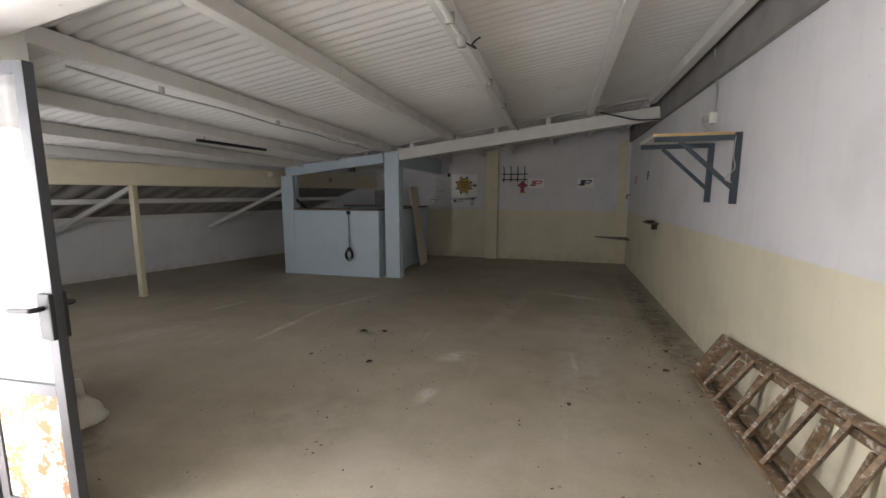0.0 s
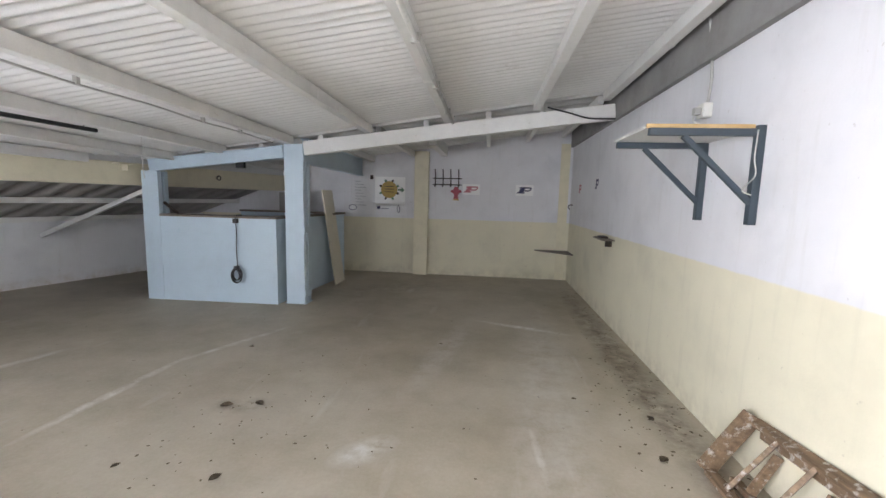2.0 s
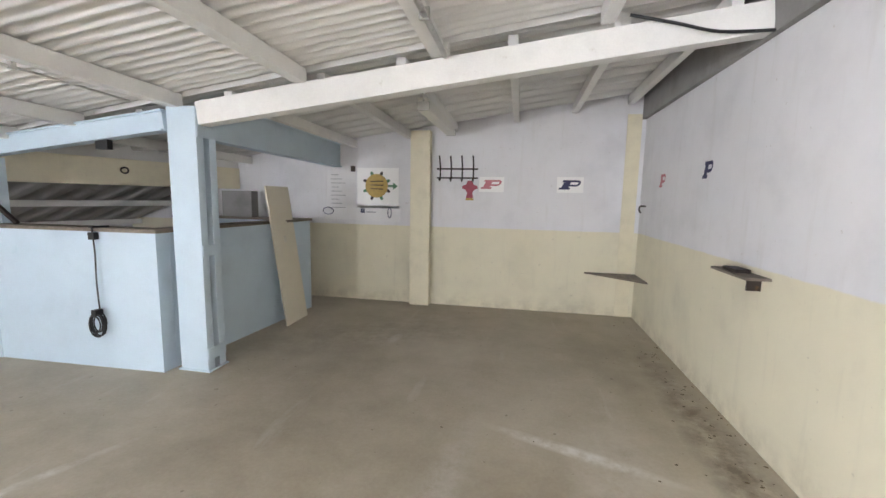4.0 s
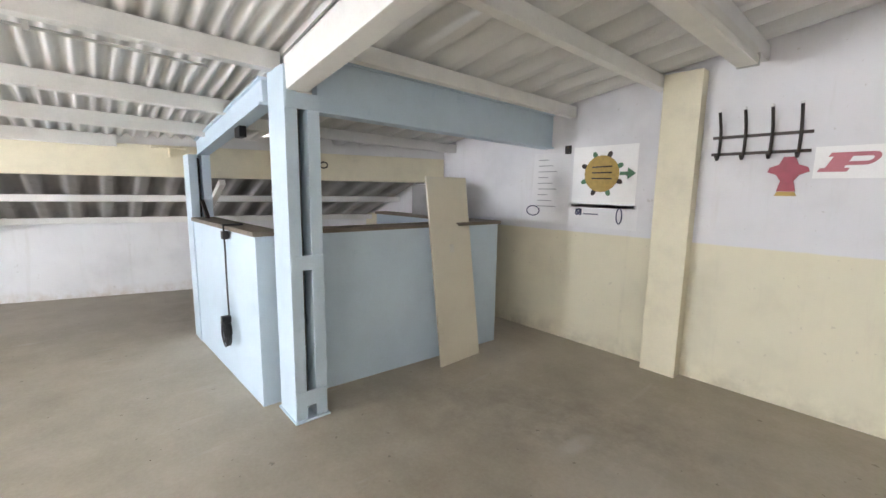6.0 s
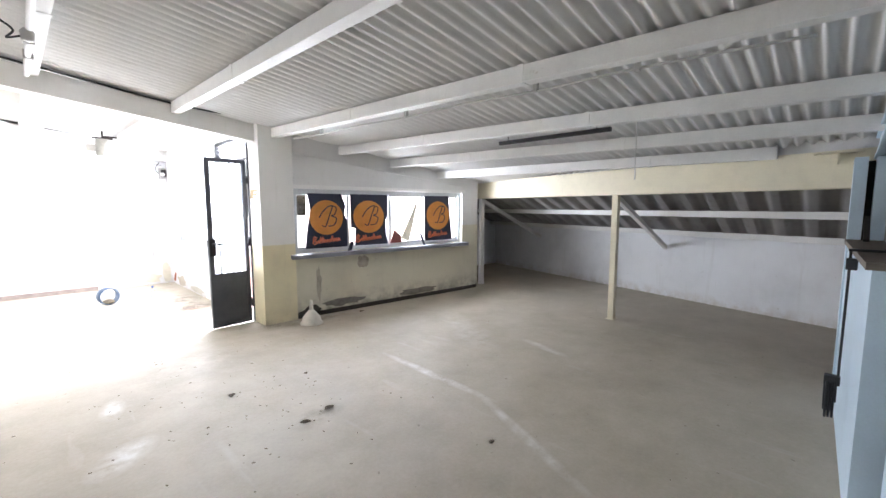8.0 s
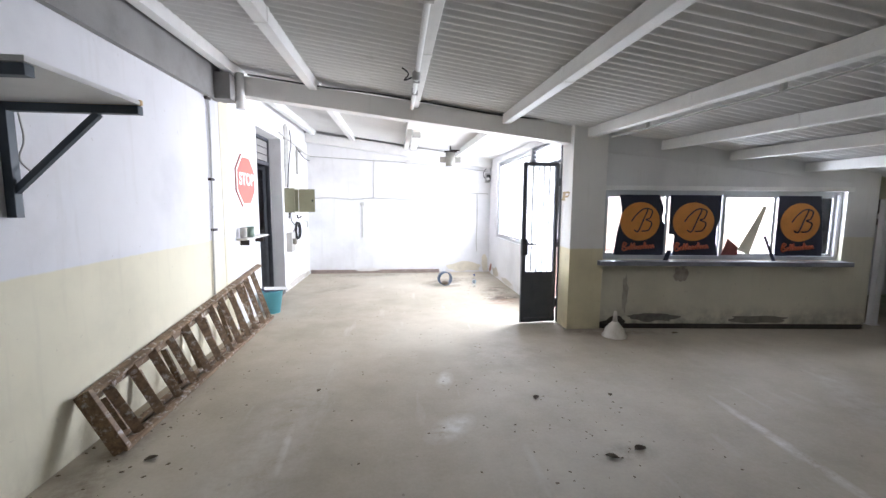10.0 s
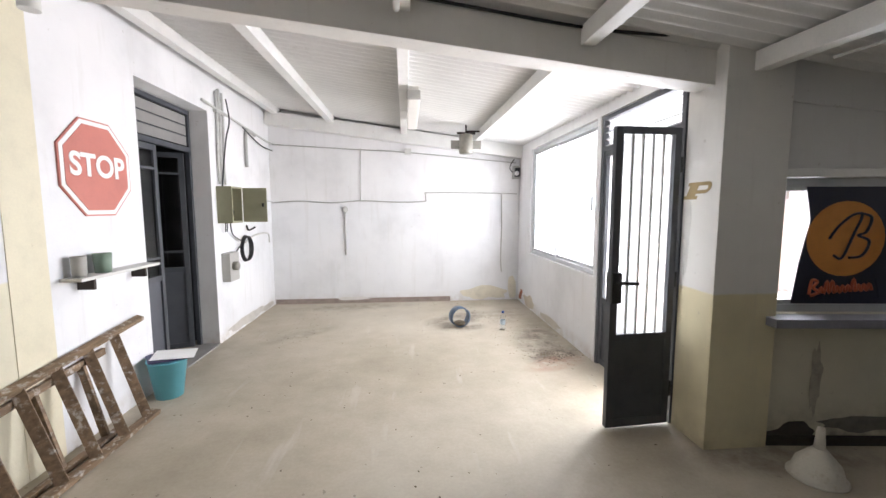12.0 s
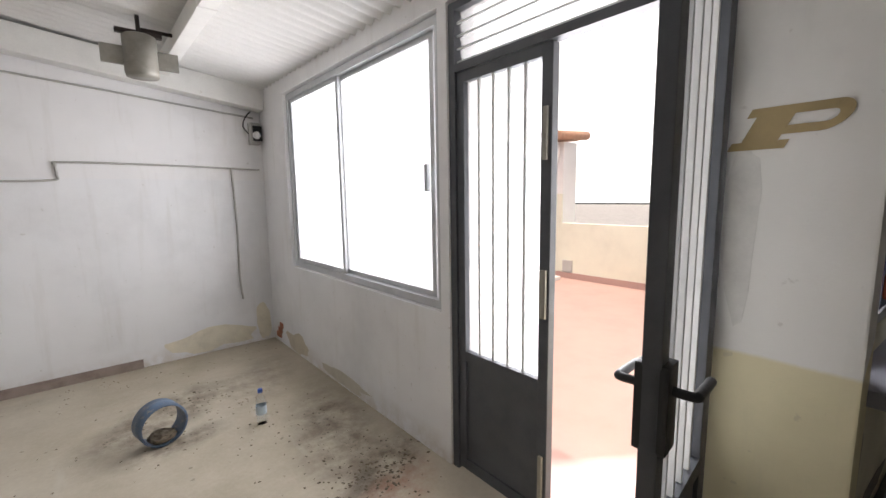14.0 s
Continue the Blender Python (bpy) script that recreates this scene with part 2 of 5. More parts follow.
M_GALV = plain("tarnished_galvanised_steel", (0.30, 0.285, 0.25), 0.5, 0.5, vary=0.2, scale=14)
M_BLUEPIPE = plain("blue_grey_pipe_plastic", (0.09, 0.14, 0.22), 0.45, vary=0.15, scale=12, dirt=(0.30, 0.27, 0.22), dirt_at=(0.55, 0.75))
M_SOIL = plain("dry_soil", (0.15, 0.12, 0.085), 0.95, vary=0.4, scale=25, bump=0.6)
M_LEAF = plain("dry_leaf", (0.13, 0.10, 0.065), 0.9, vary=0.4, scale=40)
M_TILE = plain("red_terrace_paint", (0.42, 0.27, 0.235), 0.7, vary=0.1, scale=2)
M_OUTWALL = plain("cream_outdoor_wall", (0.72, 0.71, 0.58), 0.8, vary=0.1, scale=2)
M_OUTWHITE = plain("white_outdoor_wall", (0.80, 0.79, 0.76), 0.8, vary=0.08, scale=2)
M_ROOFTILE = plain("clay_roof_tile", (0.45, 0.26, 0.17), 0.8, vary=0.25, scale=8)
M_POSTER = plain("navy_poster", (0.012, 0.014, 0.035), 0.35, vary=0.2)
M_ORANGE = plain("orange_print", (0.62, 0.25, 0.055), 0.4, vary=0.15, scale=8)
M_ORANGERED = plain("orange_red_print", (0.55, 0.13, 0.06), 0.4)
M_LAMP = plain("dusty_lamp_cover", (0.74, 0.72, 0.66), 0.35, vary=0.06)
M_LEAFGREEN = plain("foliage", (0.09, 0.13, 0.03), 0.7, vary=0.4, scale=5)
M_BRICK = plain("exposed_brick", (0.42, 0.17, 0.10), 0.9, vary=0.2, scale=12)


def bottle_plastic():
    m, nt, bsdf, co = base("clear_bottle_plastic")
    bsdf.inputs["Base Color"].default_value = (0.92, 0.95, 0.97, 1)
    bsdf.inputs["Transmission Weight"].default_value = 1.0
    bsdf.inputs["Roughness"].default_value, bsdf.inputs["IOR"].default_value = 0.08, 1.12
    return m


M_PET = bottle_plastic()


# ---- mesh helpers ----
def hexa(bm, low, high):
    """Solid from four lower and four upper corners, both counter-clockwise from above."""
    v = [bm.verts.new(p) for p in (*low, *high)]
    for f in ((3, 2, 1, 0), (4, 5, 6, 7), (0, 1, 5, 4), (1, 2, 6, 5), (2, 3, 7, 6), (3, 0, 4, 7)):
        bm.faces.new([v[i] for i in f])


def box(x0, x1, y0, y1, z0, z1, bevel=0.0, bm=None):
    own = bmesh.new()
    hexa(own, [(x0, y0, z0), (x1, y0, z0), (x1, y1, z0), (x0, y1, z0)], [(x0, y0, z1), (x1, y0, z1), (x1, y1, z1), (x0, y1, z1)])
    if bevel:
        bmesh.ops.bevel(own, geom=own.edges[:], offset=bevel, segments=2, affect="EDGES", profile=0.7)
    return merge(bm, own)


def merge(bm, own):
    if bm is None:
        return own
    me = bpy.data.meshes.new("tmp")
    own.to_mesh(me)
    own.free()
    bm.from_mesh(me)
    bpy.data.meshes.remove(me)
    return bm


def bar(p0, p1, width, depth, bm=None, bevel=0.0, up=(0, 0, 1)):
    """A straight bar with a rectangular section; depth is measured along 'up'."""
    p0, p1 = Vector(p0), Vector(p1)
    d = (p1 - p0)
    side = d.cross(Vector(up)).normalized()
    top = side.cross(d).normalized()
    own = bmesh.new()
    a, b = side * width / 2, top * depth / 2
    hexa(own, [p0 - a - b, p0 + a - b, p1 + a - b, p1 - a - b], [p0 - a + b, p0 + a + b, p1 + a + b, p1 - a + b])
    bmesh.ops.recalc_face_normals(own, faces=own.faces[:])
    if bevel:
        bmesh.ops.bevel(own, geom=own.edges[:], offset=bevel, segments=2, affect="EDGES", profile=0.7)
    return merge(bm, own)


def turned(profile, seg=24, bm=None, cap=True):
    """Solid of revolution round z from (radius, height) pairs."""
    own = bmesh.new()
    rings = []
    for r, z in profile:
        rings.append([own.verts.new((r * math.cos(2 * math.pi * i / seg), r * math.sin(2 * math.pi * i / seg), z)) for i in range(seg)])
    for a, b in zip(rings, rings[1:]):
        for i in range(seg):
            own.faces.new((a[i], a[(i + 1) % seg], b[(i + 1) % seg], b[i]))
    if cap:
        own.faces.new(list(reversed(rings[0])))
        own.faces.new(rings[-1])
    for f in own.faces:
        f.smooth = True
    return merge(bm, own)


def tube(points, r, seg=8, bm=None):
    """A round cable or pipe along a line of points."""
    pts = [Vector(p) for p in points]
    own = bmesh.new()
    rings = []
    side = None
    for i, p in enumerate(pts):
        d = (pts[min(i + 1, len(pts) - 1)] - pts[max(i - 1, 0)]).normalized()
        if side is None:
            side = d.orthogonal().normalized()
        side = (side - d * side.dot(d)).normalized()
        other = d.cross(side)
        rings.append([own.verts.new(p + r * (math.cos(2 * math.pi * k / seg) * side + math.sin(2 * math.pi * k / seg) * other)) for k in range(seg)])
    for a, b in zip(rings, rings[1:]):
        for k in range(seg):
            f = own.faces.new((a[k], a[(k + 1) % seg], b[(k + 1) % seg], b[k]))
            f.smooth = True
    own.faces.new(list(reversed(rings[0])))
    own.faces.new(rings[-1])
    return merge(bm, own)


def rounded(points, n=6):
    """Points of a Catmull-Rom curve through the given ones."""
    p = [Vector(q) for q in points]
    p = [p[0]] + p + [p[-1]]
    out = []
    for i in range(1, len(p) - 2):
        for k in range(n):
            t = k / n
            a, b, c, d = p[i - 1:i + 3]
            out.append(0.5 * ((2 * b) + (c - a) * t + (2 * a - 5 * b + 4 * c - d) * t * t + (3 * b - a - 3 * c + d) * t ** 3))
    return out + [p[-2]]


def slab(outline, depth, bm=None, m=None):
    """A flat piece cut to an outline in x and z, its front at y = 0 and its back at y = depth."""
    own = bmesh.new()
    f = own.faces.new([own.verts.new((x, 0, z)) for x, z in outline])
    r = bmesh.ops.extrude_face_region(own, geom=[f])
    bmesh.ops.translate(own, verts=[g for g in r["geom"] if isinstance(g, bmesh.types.BMVert)], vec=(0, depth, 0))
    bmesh.ops.recalc_face_normals(own, faces=own.faces[:])
    if m is not None:
        own.transform(m)
    return merge(bm, own)


def ellipse(cx, cz, rx, rz, n=28, turn=0.0):
    out = []
    for i in range(n):
        a = 2 * math.pi * i / n
        x, z = rx * math.cos(a), rz * math.sin(a)
        out.append((cx + x * math.cos(turn) - z * math.sin(turn), cz + x * math.sin(turn) + z * math.cos(turn)))
    return out


def slab_letter(w, h, depth, lean=0.22):
    """A broad slab-serif capital P, w by h, centred on the origin; its front at y = 0."""
    arc = lambda r, k: [(0.72 + r * 0.5 * math.sin(math.pi * i / 10), k + r * math.cos(math.pi * i / 10)) for i in range(11)]
    pieces = [[(0, 0), (0.52, 0), (0.52, 0.2), (0, 0.2)], [(0.09, 0.201), (0.42, 0.201), (0.42, 0.789), (0.09, 0.789)], [(0.0, 0.79), (0.719, 0.79), (0.719, 1.0), (0.0, 1.0)],
              [(0.421, 0.33), (0.719, 0.33), (0.719, 0.53), (0.421, 0.53)], arc(0.335, 0.665) + list(reversed(arc(0.13, 0.66)))]
    bm = bmesh.new()
    for q in pieces:
        slab([((x - 0.44 + lean * (z - 0.5)) * w, (z - 0.5) * h) for x, z in q], depth, bm)
    return bm


def part(name, bm, material, parent=None, label="", m=None):
    me = bpy.data.meshes.new(name)
    bm.to_mesh(me)
    bm.free()
    me.materials.append(material)
    ob = new(name, me)
    if parent is not None:
        ob.parent = parent
    if m is not None:
        ob.matrix_basis = m
    return tagged(ob, label)


def thing(name, m, label, category, group="", kind=""):
    ob = new(name)
    ob.empty_display_size = 0.1
    ob.matrix_basis = m
    return tagged(ob, label, category, group, kind)


def setting(name, bm, material, label, m=None):
    return tagged(part(name, bm, material, None, label, m), kind="structure")


def writing(name, text, size, depth, material, parent, m, label="", bold=0.0, shear=0.0, wide=1.0):
    cu = bpy.data.curves.new(name, "FONT")
    cu.body, cu.size, cu.extrude, cu.offset, cu.shear = text, size, depth, bold, shear
    cu.align_x, cu.align_y = "CENTER", "CENTER"
    tmp = bpy.data.objects.new(name, cu)
    scene.collection.objects.link(tmp)
    bpy.context.view_layer.update()
    me = bpy.data.meshes.new_from_object(tmp.evaluated_get(bpy.context.evaluated_depsgraph_get()))
    bpy.data.objects.remove(tmp)
    me.materials.clear()
    me.materials.append(material)
    ob = new(name, me)
    ob.parent = parent
    ob.matrix_basis = m @ Matrix.Diagonal((wide, 1, 1, 1))
    return tagged(ob, label)


# ---- plan ----
def roof_z(x, y):
    return 2.86 + 0.14 * x + 0.012 * (9.25 - y)


def beam_x(y):
    """The skewed line of the yellow beam."""
    return -7.05 + 0.272 * (y - 7.02)


def low_x(y):
    """The skewed line of the low outer wall."""
    return -8.95 + 0.285 * (y - 7.3)


NORTH = 11.9
WIN = pose(-4.2, 4.12, 0, 0, 0, -5.7)  # frame of the window wall: x east along it, y into the room


def on_win(x, y, z):
    return WIN @ Vector((x, y, z))


# ---- floor, ground, walls ----
setting("ground", box(-60, 60, -60, 60, -0.5, -0.12), M_CEMENT, "bare pale ground around the building")
bm = box(-10.5, 1.9, 4.08, 12.1, -0.12, 0)
box(-10.5, -7.4, 2.6, 4.08, -0.12, 0, bm=bm)
box(-3.9, 1.9, -0.2, 4.08, -0.12, 0, bm=bm)
setting("floor", bm, M_FLOOR, "worn dusty concrete floor with scrapes and stains")
bm = bmesh.new()
W = 0.22
box(0, W, -0.2, 1.86, 0, 3.0, bm=bm)
box(0, W, 3.0, 3.88, 0, 3.0, bm=bm)
box(0, W, 1.86, 3.0, 2.48, 3.0, bm=bm)
setting("wall_bay", bm, M_ANNEX, "white rendered wall round the dark doorway")
setting("trim", box(-0.004, -0.001, 3.88, 4.12, 0, 2.6), M_YELLOW, "yellow painted strip on the wall")
setting("wall_east", box(0, W, 3.88, 12.1, 0, 3.0), M_WALL, "long wall with white paint above pale yellow")
bm = bmesh.new()
y0, y1 = NORTH, NORTH + 0.2
bx = beam_x(NORTH)
hexa(bm, [(bx, y0, 0), (0, y0, 0), (0, y1, 0), (bx, y1, 0)], [(bx, y0, roof_z(bx, y0) + 0.08), (0, y0, roof_z(0, y0) + 0.08), (0, y1, roof_z(0, y1) + 0.08), (bx, y1, roof_z(bx, y1) + 0.08)])
lx = low_x(NORTH) - 0.2
hexa(bm, [(lx, y0, 0), (bx, y0, 0), (bx, y1, 0), (lx, y1, 0)], [(lx, y0, 1.06), (bx, y0, 1.84), (bx, y1, 1.84), (lx, y1, 1.06)])
setting("wall_north", bm, M_WALL, "end wall with white paint above pale yellow")
setting("wall_south", box(-4.0, 0.0, -0.2, 0.0, 0, 3.0), M_ANNEX, "plain white rendered back wall, damp at the foot")
bm = bmesh.new()
a, b = low_x(2.6), low_x(12.1)
hexa(bm, [(a - 0.18, 2.6, 0), (a, 2.6, 0), (b, 12.1, 0), (b - 0.18, 12.1, 0)], [(a - 0.18, 2.6, 1.0), (a, 2.6, 1.06), (b, 12.1, 1.06), (b - 0.18, 12.1, 1.0)])
setting("wall_west", bm, M_ANNEX, "low white outer wall under the lean-to roof")
# west wall of the entrance bay: below and above the window
bm = bmesh.new()
box(-3.98, -3.82, 0, 2.72, 0, 0.82, bm=bm)
box(-3.98, -3.82, 0, 0.62, 0.82, 2.30, bm=bm)
box(-3.98, -3.82, 2.655, 2.72, 0.82, 2.30, bm=bm)
box(-3.98, -3.82, 0, 3.86, 2.30, 2.46, bm=bm)
setting("wall_entrance", bm, M_ANNEX, "white wall below a wide window")
setting("column", box(-4.25, -3.84, 3.86, 4.17, 0, 2.5, 0.006), M_COLUMN, "white and yellow painted masonry column")
# wall with the poster windows
bm = bmesh.new()
L0, L1, Z0, Z1 = -2.93, -0.05, 0.83, 1.65
end = -3.3
top = lambda x: roof_z(-4.2 + x * 0.995, 4.2) + 0.03
def strip(x0, x1, z0, z1):
    hexa(bm, [(x0, -0.2, z0), (x1, -0.2, z0), (x1, 0, z0), (x0, 0, z0)],
         [(x0, -0.2, z1 or top(x0)), (x1, -0.2, z1 or top(x1)), (x1, 0, z1 or top(x1)), (x0, 0, z1 or top(x0))])
strip(end, L0, 0, None), strip(L1, 0.0, 0, None), strip(L0, L1, 0, Z0), strip(L0, L1, Z1, None)
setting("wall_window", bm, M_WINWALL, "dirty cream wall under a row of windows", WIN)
bm = box(-10.28, -7.4, 2.6, 2.78, 0, 1.9)
box(-7.5, -7.4, 2.78, 4.22, 0, 1.9, bm=bm)
setting("wall_recess", bm, M_ANNEX, "dim end wall of the lean-to")
# cover added to block the sky's light over the recess
setting("ceiling_recess", box(-8.4, -7.4, 2.6, 4.3, 1.901, 1.96), M_ROOF, "flat cover added to keep sky light out of the lean-to's end")
# thin near-black strip along the foot of the window wall
setting("trim", box(-3.25, -0.02, 0.006, 0.03, 0.0, 0.055), plain("black_foot_strip", (0.045, 0.038, 0.03), 0.95, vary=0.4, scale=18, bump=0.6), "dark rough strip at the wall foot", WIN)

# concrete ring beam on top of the east wall
setting("wall_beam", box(-0.05, -0.002, 4.15, NORTH, 2.50, 2.86), M_CEMENT, "bare grey cement band under the roof")
setting("trim", box(-0.22, -0.052, NORTH - 0.012, NORTH - 0.002, 0, 2.56), M_YELLOW, "yellow painted corner strip")
setting("pilaster", box(-2.96, -2.69, NORTH - 0.12, NORTH - 0.002, 0, 2.38, 0.004), M_YELLOW, "pale yellow square pilaster")
setting("trim", box(-2.72, -0.02, 0.002, 0.014, 0.0, 0.075), plain("brown_mortar", (0.30, 0.24, 0.21), 0.9, vary=0.3, scale=9, bump=0.5), "brown mortar strip at the wall foot")


hx = lambda z0, z1, y1: hexa(bm, [(-2.95, 0.002, z0), (-0.02, 0.002, z1), (-0.02, y1, z1), (-2.95, y1, z0)], [(-2.95, 0.002, z0 + 0.012), (-0.02, 0.002, z1 + 0.012), (-0.02, y1, z1 + 0.012), (-2.95, y1, z0 + 0.012)])
bm = bmesh.new()
hx(1.755, 2.09, 0.014)
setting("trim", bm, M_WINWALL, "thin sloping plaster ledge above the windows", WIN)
for k, (x, z, w, h, col) in enumerate(((-0.72, 0.13, 0.62, 0.10, (0.17, 0.155, 0.135)), (-2.0, 0.11, 0.7, 0.09, (0.20, 0.18, 0.15)), (-0.24, 0.06, 0.3, 0.14, (0.07, 0.06, 0.05)), (-0.36, 0.42, 0.07, 0.44, (0.40, 0.36, 0.29)), (-1.02, 0.66, 0.16, 0.18, (0.38, 0.33, 0.27)))):
    edge = []
    for i in range(26):
        a = 2 * math.pi * i / 26
        r = 1 + 0.5 * noise.noise(Vector((k * 2.7 + math.cos(a) * 2.2, math.sin(a) * 2.2, k * 1.3)))
        edge.append((w / 2 * r * math.cos(a), max(h / 2 * r * math.sin(a), 0.003 - z)))
    tagged(part("damp_patch", slab(edge, 0.001), plain("damp_wall_" + str(k), col, 0.95, vary=0.35, scale=16, bump=0.5), None, "dark damp stain on the wall below the windows", WIN @ pose(x, 0.0025 + 0.0005 * k, z, 0, 0, 180)), category="stain", group="damp patches")


# ---- roof ----
def corrugated(name, y0, y1, x_of, pitch, amp, z_of, material, label, steps=8, flat=False, cols=6):
    """A wavy sheet whose ribs run down the slope."""
    n = max(2, round((y1 - y0) / pitch * steps))
    verts, faces = [], []
    for i in range(n + 1):
        y = y0 + (y1 - y0) * i / n
        s = math.cos(2 * math.pi * (y - y0) / pitch)
        if flat:
            s = max(-1, min(1, s * 3.2))
        lap = 0.004 * (int((y + 0.25) / 0.855 + 0.001) % 2)
        xa, xb = x_of(y)
        for k in range(cols + 1):
            x = xa + (xb - xa) * k / cols
            verts.append((x, y, z_of(x, y) + amp * s + lap))
    for i in range(n):
        for k in range(cols):
            q = i * (cols + 1) + k
            faces.append((q, q + 1, q + cols + 2, q + cols + 1))
    me = bpy.data.meshes.new(name)
    me.from_pydata(verts, [], faces)
    me.materials.append(material)
    for p in me.polygons:
        p.use_smooth = True
    return tagged(new(name, me), label, kind="structure")


corrugated("ceiling_entrance", -0.25, 4.12, lambda y: (-4.05, 0.25), 0.095, 0.018, roof_z, M_ROOF, "white finely corrugated roof sheets")
corrugated("ceiling_hall", 4.12, 9.3, lambda y: (beam_x(y) - 0.12, 0.25), 0.095, 0.018, roof_z, M_ROOF, "white finely corrugated roof sheets")
corrugated("ceiling_north", 9.28, 12.15, lambda y: (beam_x(y) - 0.12, 0.25), 0.29, 0.048, lambda x, y: roof_z(x, y) + 0.03, M_ROOF, "white roof sheets with broad ribs", 12, True)


def low_z(x, y):
    a, b = low_x(y), beam_x(y)
    return 1.03 + (x - a) / (b - a) * 0.72


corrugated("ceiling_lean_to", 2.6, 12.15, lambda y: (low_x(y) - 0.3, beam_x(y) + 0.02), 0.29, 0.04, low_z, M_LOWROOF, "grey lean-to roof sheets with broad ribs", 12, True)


bm = bmesh.new()
a, b = beam_x(2.7), beam_x(NORTH)
hexa(bm, [(a - 0.08, 2.7, 1.6), (a + 0.06, 2.7, 1.6), (b + 0.06, NORTH, 1.6), (b - 0.08, NORTH, 1.6)],
     [(a - 0.08, 2.7, roof_z(a, 2.7) + 0.035), (a + 0.06, 2.7, roof_z(a, 2.7) + 0.045), (b + 0.06, NORTH, roof_z(b, NORTH) + 0.045), (b - 0.08, NORTH, roof_z(b, NORTH) + 0.03)])
setting("wall_eaves", bm, M_ROOF, "white filling between the eaves beam and the roof")
# strip added to stop sky light leaking between the two roof sheets
bm = bmesh.new()
a, b = beam_x(9.28), 0.0
hexa(bm, [(a, 9.27, roof_z(a, 9.28) - 0.035), (b, 9.27, roof_z(b, 9.28) - 0.035), (b, 9.285, roof_z(b, 9.28) - 0.035), (a, 9.285, roof_z(a, 9.28) - 0.035)],
     [(a, 9.27, roof_z(a, 9.28) + 0.05), (b, 9.27, roof_z(b, 9.28) + 0.05), (b, 9.285, roof_z(b, 9.28) + 0.08), (a, 9.285, roof_z(a, 9.28) + 0.08)])
setting("roof_gap_closure", bm, M_ROOF, "white strip added to close the light gap between the roof sheets")


def i_beam(name, p0, p1, height, width, material, label, category="beam", group=""):
    """A rolled steel beam: web and two flanges; p0 and p1 are the ends of its lower edge."""
    t = thing(name, pose(*p0), label, category, group)
    d = Vector(p1) - Vector(p0)
    up = Vector((0, 0, 1))
    part("web", bar(up * height / 2, d + up * height / 2, width * 0.6, height - 0.02), material, t)
    part("flange", bar(up * 0.008, d + up * 0.008, width, 0.016, bevel=0.003), material, t)
    part("flange", bar(up * (height - 0.008), d + up * (height - 0.008), width, 0.016, bevel=0.003), material, t)
    return t


def box_beam(name, p0, p1, height, width, material, label, group=""):
    d = Vector(p1) - Vector(p0)
    up = Vector((0, 0, 1))
    ob = part(name, bar(up * height / 2, d + up * height / 2, width, height, bevel=0.006), material, None, label, pose(*p0))
    return tagged(ob, category="beam", group=group)


box_beam("roof_beam", (-3.985, 9.29, 2.022), (-0.052, 9.29, 2.505), 0.18, 0.12, M_WHITE, "white painted sloping steel roof beam")
box_beam("roof_beam", (-3.97, 4.0, 2.165), (-0.02, 4.0, 2.615), 0.20, 0.16, M_COLUMN, "white painted beam over the entrance bay")
box_beam("roof_beam", (-3.815, 0.09, 2.235), (-0.01, 0.09, 2.69), 0.19, 0.15, M_WHITE, "white beam along the back wall")
# roof purlins fan out a little: x at the entrance beam and at the far beam
HALL_PURLINS = ((-0.16, -0.16), (-0.96, -0.98), (-2.04, -2.08), (-3.07, -3.10), (-4.04, -4.17), (-4.92, -5.13), (-5.72, -5.85), (-6.62, -6.50))
NORTH_PURLINS = (-0.2, -0.85, -1.57, -2.37, -3.0, -3.8, -4.65, -5.45)
for px in NORTH_PURLINS:
    ya, yb = 9.36, NORTH - 0.01
    box_beam("purlin", (px, ya, roof_z(px, ya) - 0.125), (px, yb, roof_z(px, yb) - 0.125), 0.10, 0.07, M_WHITE, "white painted purlin under the broad roof sheets", "end roof purlins")
for south, north in HALL_PURLINS:
    line = lambda y: south + (north - south) * (y - 4.1) / 5.1
    ya = 0.005 if south > -3.8 else 4.12 + 0.1 * (-4.2 - south)
    yb = min(9.26, 7.02 + (north - 0.12 + 7.05) / 0.272)
    a, b = line(ya), line(yb)
    purlin = box_beam("purlin", (a, ya, roof_z(a, ya) - 0.118), (b, yb, roof_z(b, yb) - 0.118), 0.105, 0.085, M_WHITE, "white painted purlin under the roof sheets", "roof purlins")
    d = Vector((b - a, yb - ya, roof_z(b, yb) - roof_z(a, ya)))
    for y in (1.7, 5.75, 7.55):  # welded straps where lengths are joined
        if ya + 0.1 < y < yb - 0.1:
            c = d * ((y - ya) / (yb - ya)) + Vector((0, 0, 0.0525))
            part("joint_strap", bar(c - d.normalized() * 0.02, c + d.normalized() * 0.02, 0.093, 0.112), M_WHITE, purlin)
    for yy in (9.29, 4.0):  # seat of the purlin on the beam
        px = line(yy)
        if -3.9 < px < -0.3:
            zb = (2.20 if yy > 5 else 2.365) + (0.483 / 3.93 if yy > 5 else 0.114) * (px + 3.98)
            if roof_z(px, yy) - 0.12 - zb > 0.01:
                tagged(part("purlin_cleat", box(px + 0.046, px + 0.079, yy - 0.04, yy + 0.04, zb - 0.002, roof_z(px, yy) - 0.02), M_WHITE, None, "white steel cleat on a roof beam"), category="cleat", group="purlin cleats")

